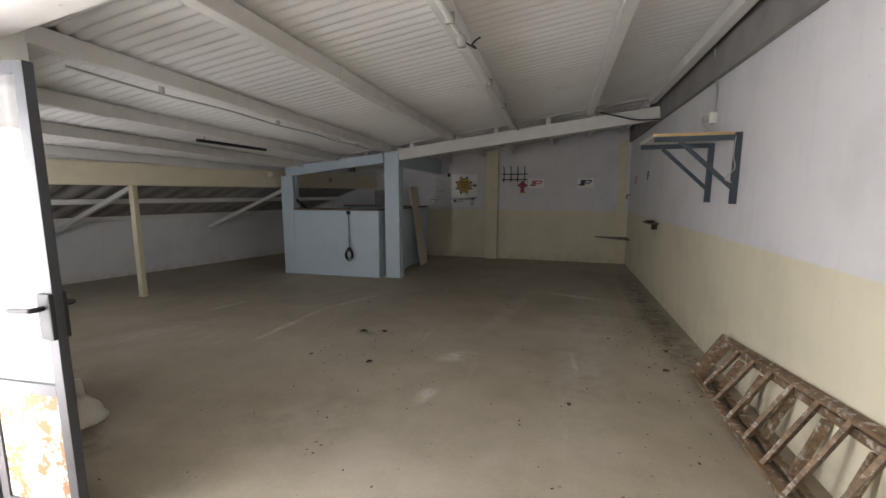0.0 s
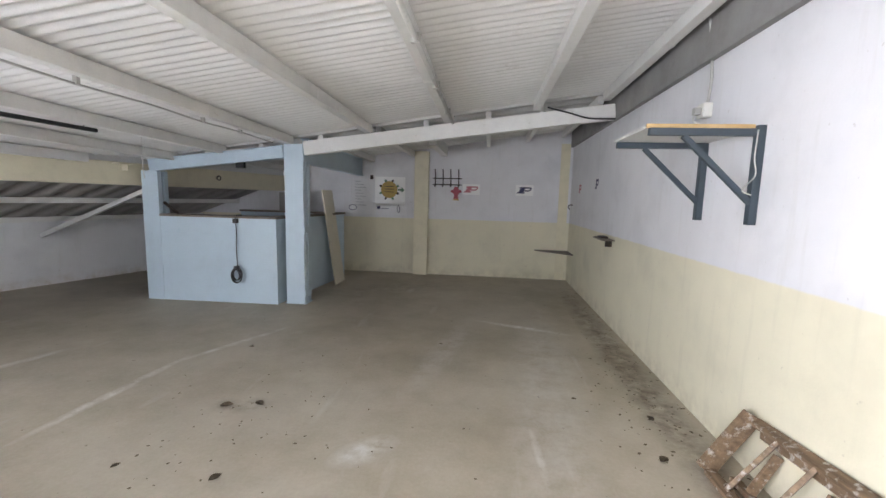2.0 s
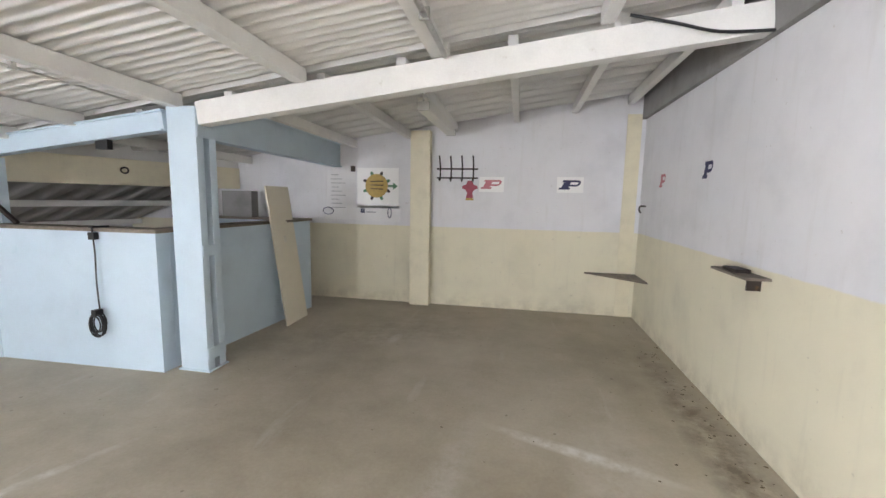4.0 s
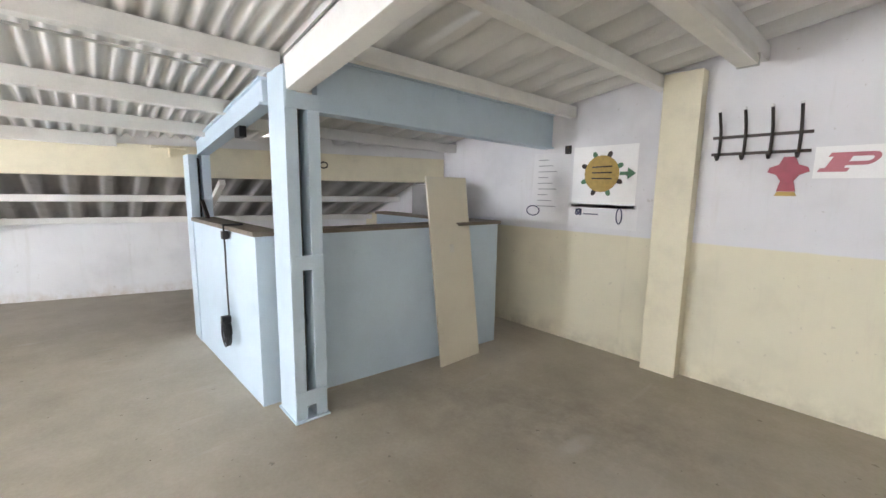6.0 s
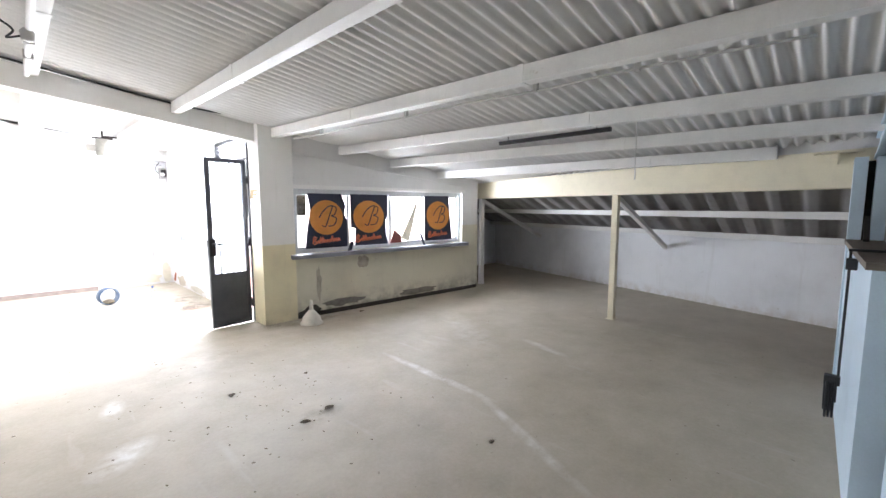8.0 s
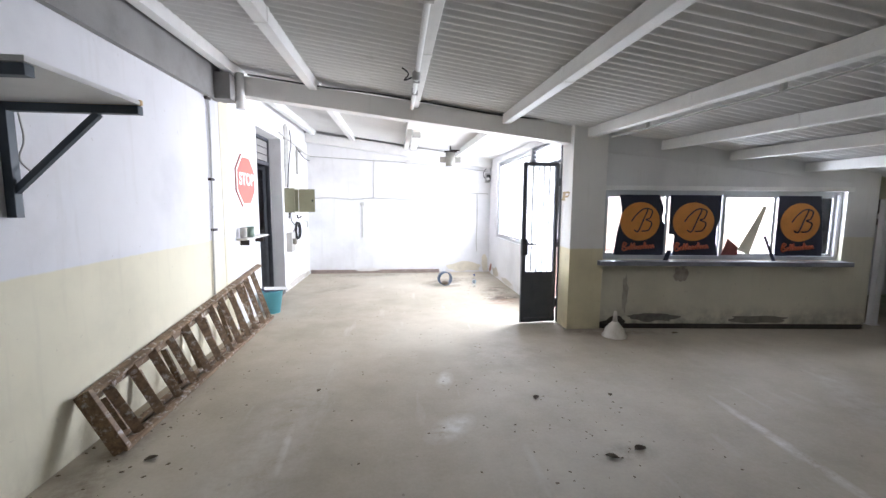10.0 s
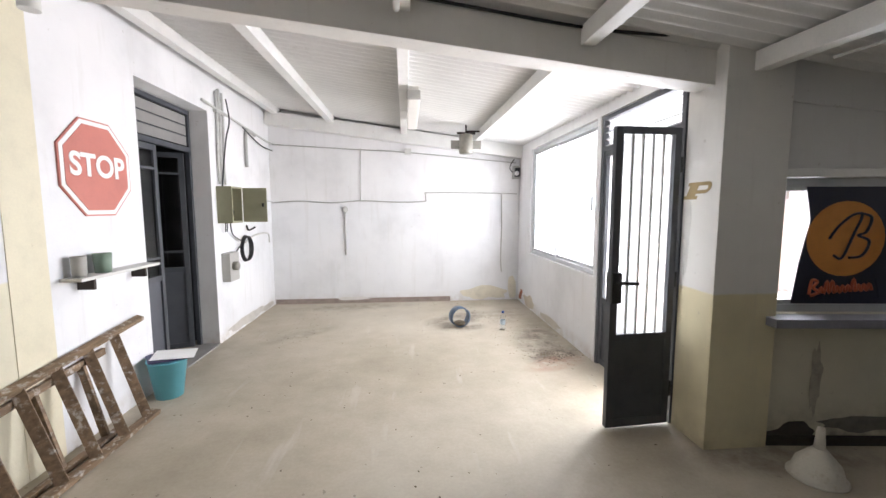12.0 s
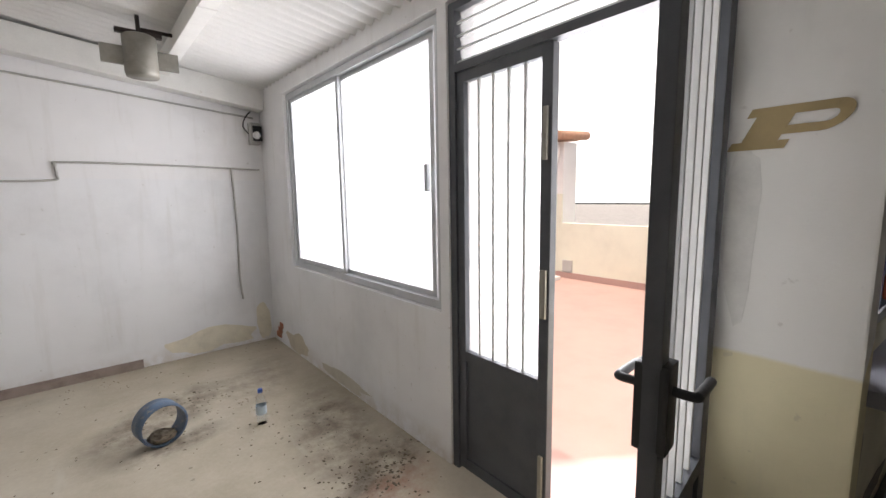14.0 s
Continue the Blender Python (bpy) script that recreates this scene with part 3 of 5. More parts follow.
ya, yb = 2.79, NORTH - 0.004
box_beam("eaves_beam", (beam_x(ya), ya, 1.57), (beam_x(yb), yb, 1.57), 0.30, 0.2, M_YELLOW, "long pale yellow eaves beam")
for k in (0.10, 0.52):
    p = [(low_x(y) + k * (beam_x(y) - low_x(y)), y) for y in (2.79, NORTH - 0.01)]
    box_beam("purlin", (p[0][0], p[0][1], low_z(*p[0]) - 0.105), (p[1][0], p[1][1], low_z(*p[1]) - 0.105), 0.075, 0.06, M_WHITE, "thin white purlin of the lean-to", "lean-to purlins")
for y, post in ((4.30, True), (7.02, True), (9.45, False)):
    x = beam_x(y)
    if post:
        box_p = box(-0.04, 0.04, -0.035, 0.035, 0, 1.569, 0.004)
        box(-0.06, 0.06, -0.05, 0.05, 0, 0.008, bm=box_p)
        tagged(part("prop_post", box_p, M_YELLOW if y > 5 else M_WHITE, None, "slim square steel post under the eaves beam", pose(x, y, 0)), category="post", group="eaves posts")
    xe = low_x(y + 0.05) + 0.03
    tagged(part("brace", bar((0, 0, 0), (xe - x, 0.05, 0.77 - 1.53), 0.06, 0.06, bevel=0.004), M_WHITE, None, "white diagonal steel brace to the low wall", pose(x - 0.05, y, 1.53)), category="brace", group="lean-to braces")

# ---- sky-blue frame and counter ----
post = thing("steel_post", pose(-4.12, 9.325, 0), "pale blue built-up steel post with battens", "post")
part("channel", box(-0.13, 0.13, -0.105, -0.03, 0, 2.165, 0.004), M_BLUE, post)
part("channel", box(-0.13, 0.13, 0.03, 0.105, 0, 2.02, 0.004), M_BLUE, post)
# near-black fill paints the shade inside the slot
part("web", box(-0.12, 0.0, -0.03, 0.03, 0.0, 2.0), M_DARK, post, "black fill for the shaded hollow between the channels")
for z0, z1 in ((0.10, 0.20), (0.98, 1.07), (1.93, 2.02)):
    part("batten", box(0.131, 0.139, -0.1, 0.1, z0, z1, 0.002), M_BLUE, post)
part("base_plate", box(-0.15, 0.15, -0.115, 0.115, 0, 0.012), M_BLUE, post)
post = thing("steel_post", pose(-6.09, 9.16, 0), "short pale blue steel post beside the counter", "post")
part("channel", box(-0.12, 0.12, -0.09, -0.02, 0, 1.77, 0.004), M_BLUE, post)
part("channel", box(-0.12, 0.12, 0.02, 0.09, 0, 1.77, 0.004), M_BLUE, post)
# black fill again for the shade in the short post's slot
part("web", box(-0.1, 0.0, -0.02, 0.02, 0.0, 1.75), M_DARK, post)
part("knee_brace", bar((0.12, 0.0, 1.35), (0.32, 0.0, 1.2), 0.03, 0.03), M_IRON, post, "dark iron brace")
i_beam("lintel_beam", (-6.20, 9.22, 1.765), (-4.255, 9.22, 1.975), 0.165, 0.1, M_BLUE, "pale blue sloping steel beam over the counter")
i_beam("side_beam", (-4.06, 9.435, 1.93), (-4.06, NORTH - 0.004, 1.90), 0.335, 0.12, M_BLUE, "pale blue deep steel beam running to the wall")

counter = thing("counter_wall", pose(0, 0, 0), "pale blue painted half-height masonry counter", "counter")
bm = bmesh.new()
FH = 1.165
hexa(bm, [(-5.975, 9.08, 0), (-4.335, 9.13, 0), (-4.33, 9.26, 0), (-5.975, 9.21, 0)], [(-5.975, 9.08, FH), (-4.335, 9.13, FH), (-4.33, 9.26, FH), (-5.975, 9.21, FH)])
part("front_wall", bm, M_BLUE, counter)
bm = bmesh.new()
hexa(bm, [(-4.46, 9.262, 0), (-4.33, 9.262, 0), (-4.185, 11.3, 0), (-4.315, 11.3, 0)], [(-4.46, 9.262, FH), (-4.33, 9.262, FH), (-4.185, 11.3, FH), (-4.315, 11.3, FH)])
part("side_wall", bm, M_BLUE, counter)
bm = bmesh.new()
hexa(bm, [(-6.14, 11.17, 0), (-4.317, 11.17, 0), (-4.317, 11.3, 0), (-6.14, 11.3, 0)], [(-6.14, 11.17, FH), (-4.317, 11.17, FH), (-4.317, 11.3, FH), (-6.14, 11.3, FH)])
part("back_wall", bm, M_BLUE, counter)
bm = bmesh.new()
for q in ([(-5.965, 9.06), (-4.31, 9.11), (-4.31, 9.30), (-5.965, 9.25)], [(-4.50, 9.302), (-4.305, 9.302), (-4.165, 11.32), (-4.36, 11.32)], [(-6.15, 11.15), (-4.372, 11.15), (-4.372, 11.32), (-6.15, 11.32)]):
    hexa(bm, [(x, y, FH + 0.001) for x, y in q], [(x, y, FH + 0.031) for x, y in q])
part("rim", bm, M_RIM, counter, "dark weathered board on top")
bx_ = thing("cable_bracket", pose(beam_x(9.0) + 0.11, 9.0, 1.80), "cream steel bracket on the eaves beam", "bracket")
part("plate", box(0.0, 0.10, -0.16, 0.12, 0.04, 0.055, 0.003), M_YELLOW, bx_)
part("web", box(0.0, 0.09, -0.02, -0.01, -0.04, 0.039), M_YELLOW, bx_)
tagged(part("beam_knot", tube([(0.002 * i, 0.045 * math.cos(i * 0.8), 0.035 * math.sin(i * 0.8)) for i in range(12)], 0.008, 6), M_IRON, None, "dark scrap of wire on the eaves beam", pose(beam_x(10.4) + 0.105, 10.4, 1.74)), category="wire")
tagged(part("pull_cord", tube(rounded([(0, 0, 0), (0.004, 0.002, -0.15), (-0.003, 0, -0.3), (0.002, 0.003, -0.42)]), 0.004, 6), M_CONDUIT, None, "thin white cord hanging from a purlin", pose(-5.10, 7.9, roof_z(-5.1, 7.9) - 0.115)), category="cord")
tagged(part("hanging_box", box(-4.93, -4.81, 9.20, 9.25, 1.835, 1.915, 0.006), M_BLACK, None, "small black plastic box fixed under the blue lintel"), category="box")
# loose lumber lying on the far rim and a boxed flue behind the counter
board = thing("flue_box", pose(-5.15, 11.24, FH + 0.032), "grey cement box standing on the counter edge", "box")
part("body", box(-0.22, 0.22, -0.08, 0.06, 0, 0.34, 0.01), M_CEMENT, board)

leaf = part("loose_panel", box(-0.02, 0.0, 0, 0.47, 0, 1.6, 0.003), M_PANEL, None, "tall cream board leaning against the counter", pose(-4.028, 10.47, 0.004, 0, -7.9, 2))
tagged(leaf, category="panel")
part("patch", box(0.001, 0.004, 0.2, 0.25, 0.95, 1.02), M_FUNNEL, leaf)

flex = thing("power_cord", pose(-4.88, 9.105, 0), "black power cord looped over the counter edge", "cable")
part("plug", box(-0.03, 0.03, -0.045, 0.0, 1.10, 1.16, 0.008), M_BLACK, flex)
part("clip", box(-0.02, 0.02, -0.04, 0.1, 1.197, 1.21, 0.004), M_BLACK, flex)
part("lead", tube(rounded([(0, -0.03, 1.2), (0.012, -0.03, 1.0), (0.004, -0.03, 0.75), (0.012, -0.03, 0.52)]), 0.006), M_BLACK, flex)
coil = []
for i in range(90):
    a = 2 * math.pi * i / 14
    k = 1 + 0.22 * math.sin(i * 0.21)
    coil.append((0.012 + 0.066 * k * math.cos(a), -0.035 - 0.0005 * i, 0.40 + 0.088 * k * math.sin(a + 0.05 * math.sin(i))))
part("coil", tube(coil, 0.0055, 6), M_BLACK, flex)
part("tie", box(-0.012, 0.036, -0.085, -0.02, 0.475, 0.525, 0.008), M_BLACK, flex)

# ---- entrance window and gate ----
def panes_window(name, m, width, height, sashes, label, sill=0.0, pane=M_GLASS):
    """Sliding aluminium window; x runs along it from 0, z from 0, y = 0 is the middle of the frame."""
    w = thing(name, m, label, "window", kind="structure")
    f = 0.045
    fr = box(0, width, -0.035, 0.035, 0, f)
    box(0, width, -0.035, 0.035, height - f, height, bm=fr)
    box(0, f, -0.035, 0.035, f, height - f, bm=fr)
    box(width - f, width, -0.035, 0.035, f, height - f, bm=fr)
    part("window_frame", fr, M_ALU, w)
    for i, (a, b) in enumerate(sashes):
        y = 0.012 if i % 2 else -0.012
        s = box(a, a + 0.035, y - 0.01, y + 0.01, f, height - f)
        box(b - 0.035, b, y - 0.01, y + 0.01, f, height - f, bm=s)
        box(a + 0.035, b - 0.035, y - 0.01, y + 0.01, f, f + 0.03, bm=s)
        box(a + 0.035, b - 0.035, y - 0.01, y + 0.01, height - f - 0.03, height - f, bm=s)
        sash = part("sash", s, M_ALU, w)
        g = part("pane", box(a + 0.035, b - 0.035, y - 0.002, y + 0.002, f + 0.03, height - f - 0.03), pane, sash)
        g.visible_shadow = False
    if sill:
        part("window_sill", box(-0.06, width + 0.06, 0.04, 0.04 + sill, -0.05, -0.012, 0.004), M_BOARD, w)
    return w


ew = panes_window("window_entrance", pose(-3.88, 2.65, 0.825, 0, 0, -90), 2.02, 1.465, [(0.10, 1.13), (1.10, 1.975)], "wide aluminium sliding window with hazy glass", pane=M_HAZY)
part("catch", box(0.11, 0.135, 0.022, 0.045, 0.62, 0.76, 0.004), M_ALU, ew)

gate = thing("door_entrance", pose(-3.86, 0, 0), "dark grey steel double gate with glass and bars", "gate", kind="structure")
fr = box(-0.03, 0.03, 2.725, 2.765, 0, 2.29)
box(-0.03, 0.03, 3.815, 3.855, 0, 2.29, bm=fr)
box(-0.03, 0.03, 2.765, 3.815, 2.255, 2.29, bm=fr)
box(-0.03, 0.03, 2.765, 3.815, 1.985, 2.02, bm=fr)
part("frame", fr, M_GATE, gate)
for i in range(4):
    z = 2.03 + i * 0.057
    lv = part("louvre_pane", bar((-0.015, 2.767, z + 0.026), (-0.015, 3.813, z + 0.026), 0.004, 0.06, up=(0.35, 0, 1)), M_HAZY, gate)
    lv.visible_shadow = False
    part("louvre_clip", bar((0.012, 2.767, z), (0.012, 3.813, z), 0.008, 0.008), M_ALU, gate)


def gate_leaf(parent, m, width, label, outside=None):
    """One leaf: x along it from the hinge, y = 0 its middle, the room on +y."""
    lf = new("leaf")
    lf.parent = parent
    lf.matrix_basis = m
    tagged(lf, label)
    t = 0.02
    fr = box(0, 0.045, -t, t, 0.015, 1.98, 0.003)
    box(width - 0.05, width, -t, t, 0.015, 1.98, 0.003, bm=fr)
    for z0, z1 in ((0.015, 0.07), (0.60, 0.65), (1.935, 1.98)):
        box(0.045, width - 0.05, -t, t, z0, z1, bm=fr)
    part("leaf_frame", fr, M_GATE, lf)
    part("kick_panel", box(0.045, width - 0.05, -0.004, 0.008, 0.07, 0.60), M_GATE, lf)
    if outside:
        part("kick_panel", box(0.045, width - 0.05, -0.012, -0.005, 0.07, 0.60), outside, lf, "peeling white and rusty outer face")
    g = part("pane", box(0.045, width - 0.05, -0.010, -0.006, 0.65, 1.935), M_HAZY, lf)
    g.visible_shadow = False
    n = 4
    for i in range(n):
        x = 0.045 + (width - 0.095) * (i + 1) / (n + 1)
        part("bar", box(x - 0.007, x + 0.007, -0.004, 0.010, 0.65, 1.935), M_BARS, lf)
    return lf


fixed = gate_leaf(gate, pose(0, 2.768, 0, 0, 0, 90) @ Matrix.Diagonal((1, -1, 1, 1)), 0.525, "closed half of the gate")
part("strike", box(0.485, 0.515, 0.021, 0.035, 0.92, 1.12, 0.004), M_GALV, fixed)
part("bolt", box(0.49, 0.51, 0.021, 0.034, 0.10, 0.32, 0.003), M_GALV, fixed)
part("bolt", box(0.49, 0.51, 0.021, 0.034, 1.55, 1.75, 0.003), M_GALV, fixed)
opened = gate_leaf(gate, pose(0.055, 3.845, 0, 0, 0, 4.5), 0.455, "open half of the gate swung into the room", M_PEEL)
part("lock", box(0.385, 0.455, -0.035, 0.035, 0.86, 1.06, 0.008), M_BLACK, opened)
hb = tube(rounded([(0.42, 0.03, 1.0), (0.42, 0.075, 1.0), (0.40, 0.08, 1.0), (0.30, 0.08, 0.995)]), 0.011)
part("handle", hb, M_BLACK, opened, "black lever handle")
part("handle", tube(rounded([(0.42, -0.03, 1.0), (0.42, -0.075, 1.0), (0.40, -0.08, 1.0), (0.30, -0.08, 0.995)]), 0.011), M_BLACK, opened, "black lever handle")
for z in (0.25, 1.0, 1.75):
    part("hinge", turned([(0.014, z - 0.05), (0.014, z + 0.05)], 12), M_BLACK, opened, "", pose(-0.012, 0.0, 0))

# stencilled letter on the column
let = thing("painted_letter", pose(-3.8365, 3.99, 1.578, 90, 0, 90), "tan stencilled letter P painted on the column", "sign")
part("letter", slab_letter(0.235, 0.105, 0.0015), M_TAN, let, "", pose(0, 0, 0, -90, 0, 0))

# plaster repairs and scars on the column
for y, z, w, h, k in ((3.905, 1.32, 0.085, 0.50, 3),):
    edge = []
    for i in range(16):
        a = 2 * math.pi * i / 16
        r = 1 + 0.35 * noise.noise(Vector((k + math.cos(a) * 1.5, math.sin(a) * 1.5, k)))
        edge.append((max(-0.042 if y < 3.92 else -w, w / 2 * r * math.cos(a)), h / 2 * r * math.sin(a)))
    tagged(part("plaster_scar", slab(edge, 0.0015), plain("grey_filler_" + str(k), (0.69, 0.67, 0.63), 0.85, vary=0.1, scale=14), None, "rough grey plaster scar on the column", pose(-3.8385, y, z, 0, 0, 90)), category="scar", group="plaster scars")

# damp and flaking patches at the foot of the white walls
for k, (m, w, h, col) in enumerate(((pose(-3.30, 0.0025, 0.13, 0, 0, 180), 0.8, 0.20, (0.74, 0.69, 0.57)), (pose(-3.72, 0.0035, 0.20, 0, 0, 180), 0.14, 0.34, (0.74, 0.69, 0.58)), (pose(-3.8185, 0.62, 0.10, 0, 0, 90), 0.5, 0.18, (0.58, 0.52, 0.42)), (pose(-3.8185, 1.5, 0.06, 0, 0, 90), 0.7, 0.10, (0.58, 0.54, 0.46)), (pose(-0.0025, 1.0, 0.07, 0, 0, -90), 1.2, 0.12, (0.55, 0.52, 0.48)), (pose(-0.0025, 0.3, 0.05, 0, 0, -90), 0.5, 0.08, (0.52, 0.48, 0.43)), (pose(-1.2, 0.0155, 0.07, 0, 0, 180), 0.5, 0.05, (0.70, 0.68, 0.64)))):
    edge = []
    for i in range(22):
        a = 2 * math.pi * i / 22
        r = 1 + 0.45 * noise.noise(Vector((k * 3.1 + math.cos(a) * 1.8, math.sin(a) * 1.8, k)))
        z = h / 2 * r * math.sin(a)
        edge.append((w / 2 * r * math.cos(a), max(z, 0.002 - m.translation.z)))
    tagged(part("damp_patch", slab(edge, 0.0012), plain("damp_plaster_" + str(k), col, 0.9, vary=0.15, scale=9, bump=0.4), None, "stained flaking plaster patch at the wall foot", m), category="stain", group="damp patches")

# ---- poster windows ----
H = Z1 - Z0
pw = panes_window("window_posters", WIN @ pose(L0, -0.09, Z0), L1 - L0, H, [(0.045, 0.80), (0.78, 1.42), (1.42, 2.10), (2.08, L1 - L0 - 0.045)], "row of aluminium sliding windows behind faded posters", sill=0.0)
part("window_sill", box(-0.04, L1 - L0 + 0.06, 0.0, 0.22, -0.055, -0.002, 0.006), plain("grey_marble_sill", (0.24, 0.24, 0.27), 0.4, vary=0.2, scale=5), pw)
tagged(part("window_head", box(L0 - 0.05, L1 + 0.04, 0.002, 0.03, Z1 + 0.002, Z1 + 0.05, 0.004), M_WHITE, None, "white painted lintel strip over the windows", WIN), category="trim")


def poster(x0, x1, lean, torn, label):
    w = x1 - x0
    p = thing("poster", WIN @ pose(x0, -0.062, Z0 + 0.05, 0, lean, 0), label, "poster", "window posters")
    h = H - 0.10
    sheet = [(0, 0), (w, 0), (w, h), (0, h)]
    if torn == 1:  # a corner gone and the edge slipped
        sheet = [(0, 0), (w * 1.04, 0), (w * 0.99, h * 0.35), (w * 0.90, h * 0.72), (w * 0.97, h), (w * 0.14, h), (w * 0.11, h * 0.93), (0.03 * w, h * 0.78), (w * 0.07, h * 0.62), (0.0, h * 0.5)]
    if torn == 2:
        sheet = [(0, 0), (w * 0.90, 0), (w * 0.88, h * 0.34), (w * 0.99, h * 0.36), (w, h), (0, h), (0, h * 0.6), (w * 0.05, h * 0.5), (w * 0.05, h * 0.2)]
    if torn == 3:
        sheet = [(0.0, 0), (w * 0.98, 0), (w, h * 0.1), (w, h), (w * 0.12, h), (w * 0.10, h * 0.72), (0.02, h * 0.35)]
    part("sheet", slab(sheet, -0.002), M_POSTER, p)
    part("disc", slab(ellipse(w * 0.52, h * 0.56, w * 0.41, h * 0.32, turn=0.15), -0.002), M_ORANGE, p, "", pose(0, 0.0045, 0))
    bm = tube(rounded([(w * 0.36, 0.009, h * 0.42), (w * 0.45, 0.009, h * 0.40), (w * 0.55, 0.009, h * 0.60), (w * 0.62, 0.009, h * 0.76), (w * 0.52, 0.009, h * 0.76), (w * 0.38, 0.009, h * 0.66), (w * 0.30, 0.009, h * 0.56)]), 0.008, 6)
    tube(rounded([(w * 0.60, 0.009, h * 0.78), (w * 0.72, 0.009, h * 0.74), (w * 0.68, 0.009, h * 0.62), (w * 0.60, 0.009, h * 0.59), (w * 0.72, 0.009, h * 0.54), (w * 0.66, 0.009, h * 0.42), (w * 0.52, 0.009, h * 0.40)]), 0.008, 6, bm)
    bm.transform(Matrix.Translation((w, 0, 0)) @ Matrix.Diagonal((-1, 1, 1, 1)))
    bmesh.ops.reverse_faces(bm, faces=bm.faces[:])
    for k in range(3):  # creases of the sheet
        bar((w * (0.1 + 0.3 * k), 0.003, h * 0.04), (w * (0.16 + 0.28 * k), 0.003, h * 0.22), 0.003, 0.004, bm)
    part("swirl", bm, M_POSTER, p)
    bm = tube(rounded([(w * 0.86, 0.006, h * 0.08), (w * 0.84, 0.006, h * 0.2), (w * 0.78, 0.006, h * 0.19), (w * 0.82, 0.006, h * 0.14), (w * 0.76, 0.006, h * 0.1), (w * 0.84, 0.006, h * 0.07)]), 0.009, 6)
    wave = [(w * (0.76 - 0.028 * k), 0.006, h * (0.085 + (0.055 if k % 2 else 0.0) + (0.05 if k in (3, 5, 13) else 0.0) + 0.0018 * k)) for k in range(21)]
    tube(rounded(wave, 4), 0.009, 6, bm)
    part("script_bar", bm, M_ORANGERED, p)
    return p


poster(-0.82, -0.245, 0, 1, "navy poster with an orange disc behind the glass")
poster(-1.48, -0.872, 0, 2, "navy poster with an orange disc behind the glass")
poster(-2.75, -2.17, 0, 3, "torn navy poster with an orange disc behind the glass")
tagged(part("poster_flap", slab([(0, 0), (0.16, 0.02), (0.06, 0.42), (0.02, 0.60), (-0.02, 0.60)], -0.003), plain("sun_faded_paper", (0.62, 0.58, 0.44), 0.7, vary=0.15, scale=14), None, "sun-faded torn strip of poster hanging at the window", WIN @ pose(-1.86, -0.055, Z0 + 0.06, 0, -14, 0)), category="poster")
tagged(part("poster_flap", slab([(0, 0), (0.20, 0.0), (0.13, 0.20), (0.0, 0.10)], -0.003), plain("faded_red_paper", (0.20, 0.05, 0.04), 0.6, vary=0.2, scale=14), None, "scrap of dark red poster stuck in the window corner", WIN @ pose(-1.72, -0.058, Z0 + 0.055)), category="poster")
tagged(part("poster_flap", slab([(0, 0), (0.05, 0.0), (0.11, -0.16), (0.05, -0.18)], -0.004), M_POSTER, None, "torn strip of navy poster hanging over the sill", WIN @ pose(-0.87, 0.03, 0.95)), category="poster")
tagged(part("poster_flap", slab([(0, 0), (0.03, 0.0), (-0.10, -0.30), (-0.14, -0.29)], -0.004), M_POSTER, None, "torn strip of navy poster hanging over the sill", WIN @ pose(-1.98, 0.03, 1.12)), category="poster")

# ---- door to the dark back room ----
bm = box(0.22, 1.9, 3.06, 3.26, 0, 3.0)
box(0.22, 1.9, 1.5, 1.7, 0, 3.0, bm=bm)
box(1.9, 2.1, 1.5, 3.26, -0.12, 3.0, bm=bm)
# near-black colour paints the unlit room's shade into its walls and ceiling
M_GLOOM = plain("unlit_room_plaster", (0.06, 0.06, 0.062), 0.9, vary=0.3)
setting("wall_back_room", bm, M_GLOOM, "walls behind the door, coloured near-black as in an unlit room")
setting("ceiling_back_room", box(0.22, 1.9, 1.7, 3.06, 2.6, 2.8), M_GLOOM, "back room ceiling, coloured near-black as in an unlit room")
dr = thing("door_east", pose(0.2, 1.86, 0), "dark grey barred metal door standing half open", "door", kind="structure")
fr = box(-0.02, 0.02, 0.0, 0.04, 0, 2.47)
box(-0.02, 0.02, 1.10, 1.138, 0, 2.47, bm=fr)
box(-0.02, 0.02, 0.04, 1.10, 2.05, 2.10, bm=fr)
box(-0.02, 0.02, 0.04, 1.10, 2.43, 2.47, bm=fr)
part("door_frame", fr, M_GATE, dr)
for i in range(3):
    part("louvre", box(0.0, 0.008, 0.04, 1.10, 2.115 + i * 0.105, 2.205 + i * 0.105), M_CEMENT, dr)


def bar_leaf(m, width, label):
    lf = new("leaf")
    lf.parent = dr
    lf.matrix_basis = m
    tagged(lf, label)
    fr = box(0, 0.045, -0.02, 0.02, 0.01, 2.04)
    box(width - 0.045, width, -0.02, 0.02, 0.01, 2.04, bm=fr)
    for z0, z1 in ((0.01, 0.06), (0.82, 0.87), (1.02, 1.04), (1.82, 1.84), (1.99, 2.04)):
        box(0.045, width - 0.045, -0.018, 0.018, z0, z1, bm=fr)
    part("leaf_frame", fr, M_GATE, lf)
    part("kick_panel", box(0.045, width - 0.045, -0.004, 0.004, 0.06, 0.82), plain("slate_panel_" + str(width), (0.09, 0.095, 0.11), 0.5), lf)
    part("bar", tube([(width / 2, 0, 0.87), (width / 2, 0, 1.99)], 0.012), M_GATE, lf)
    part("pane", box(0.045, width - 0.045, -0.005, -0.002, 0.87, 1.99), M_GLASS, lf)
    return lf


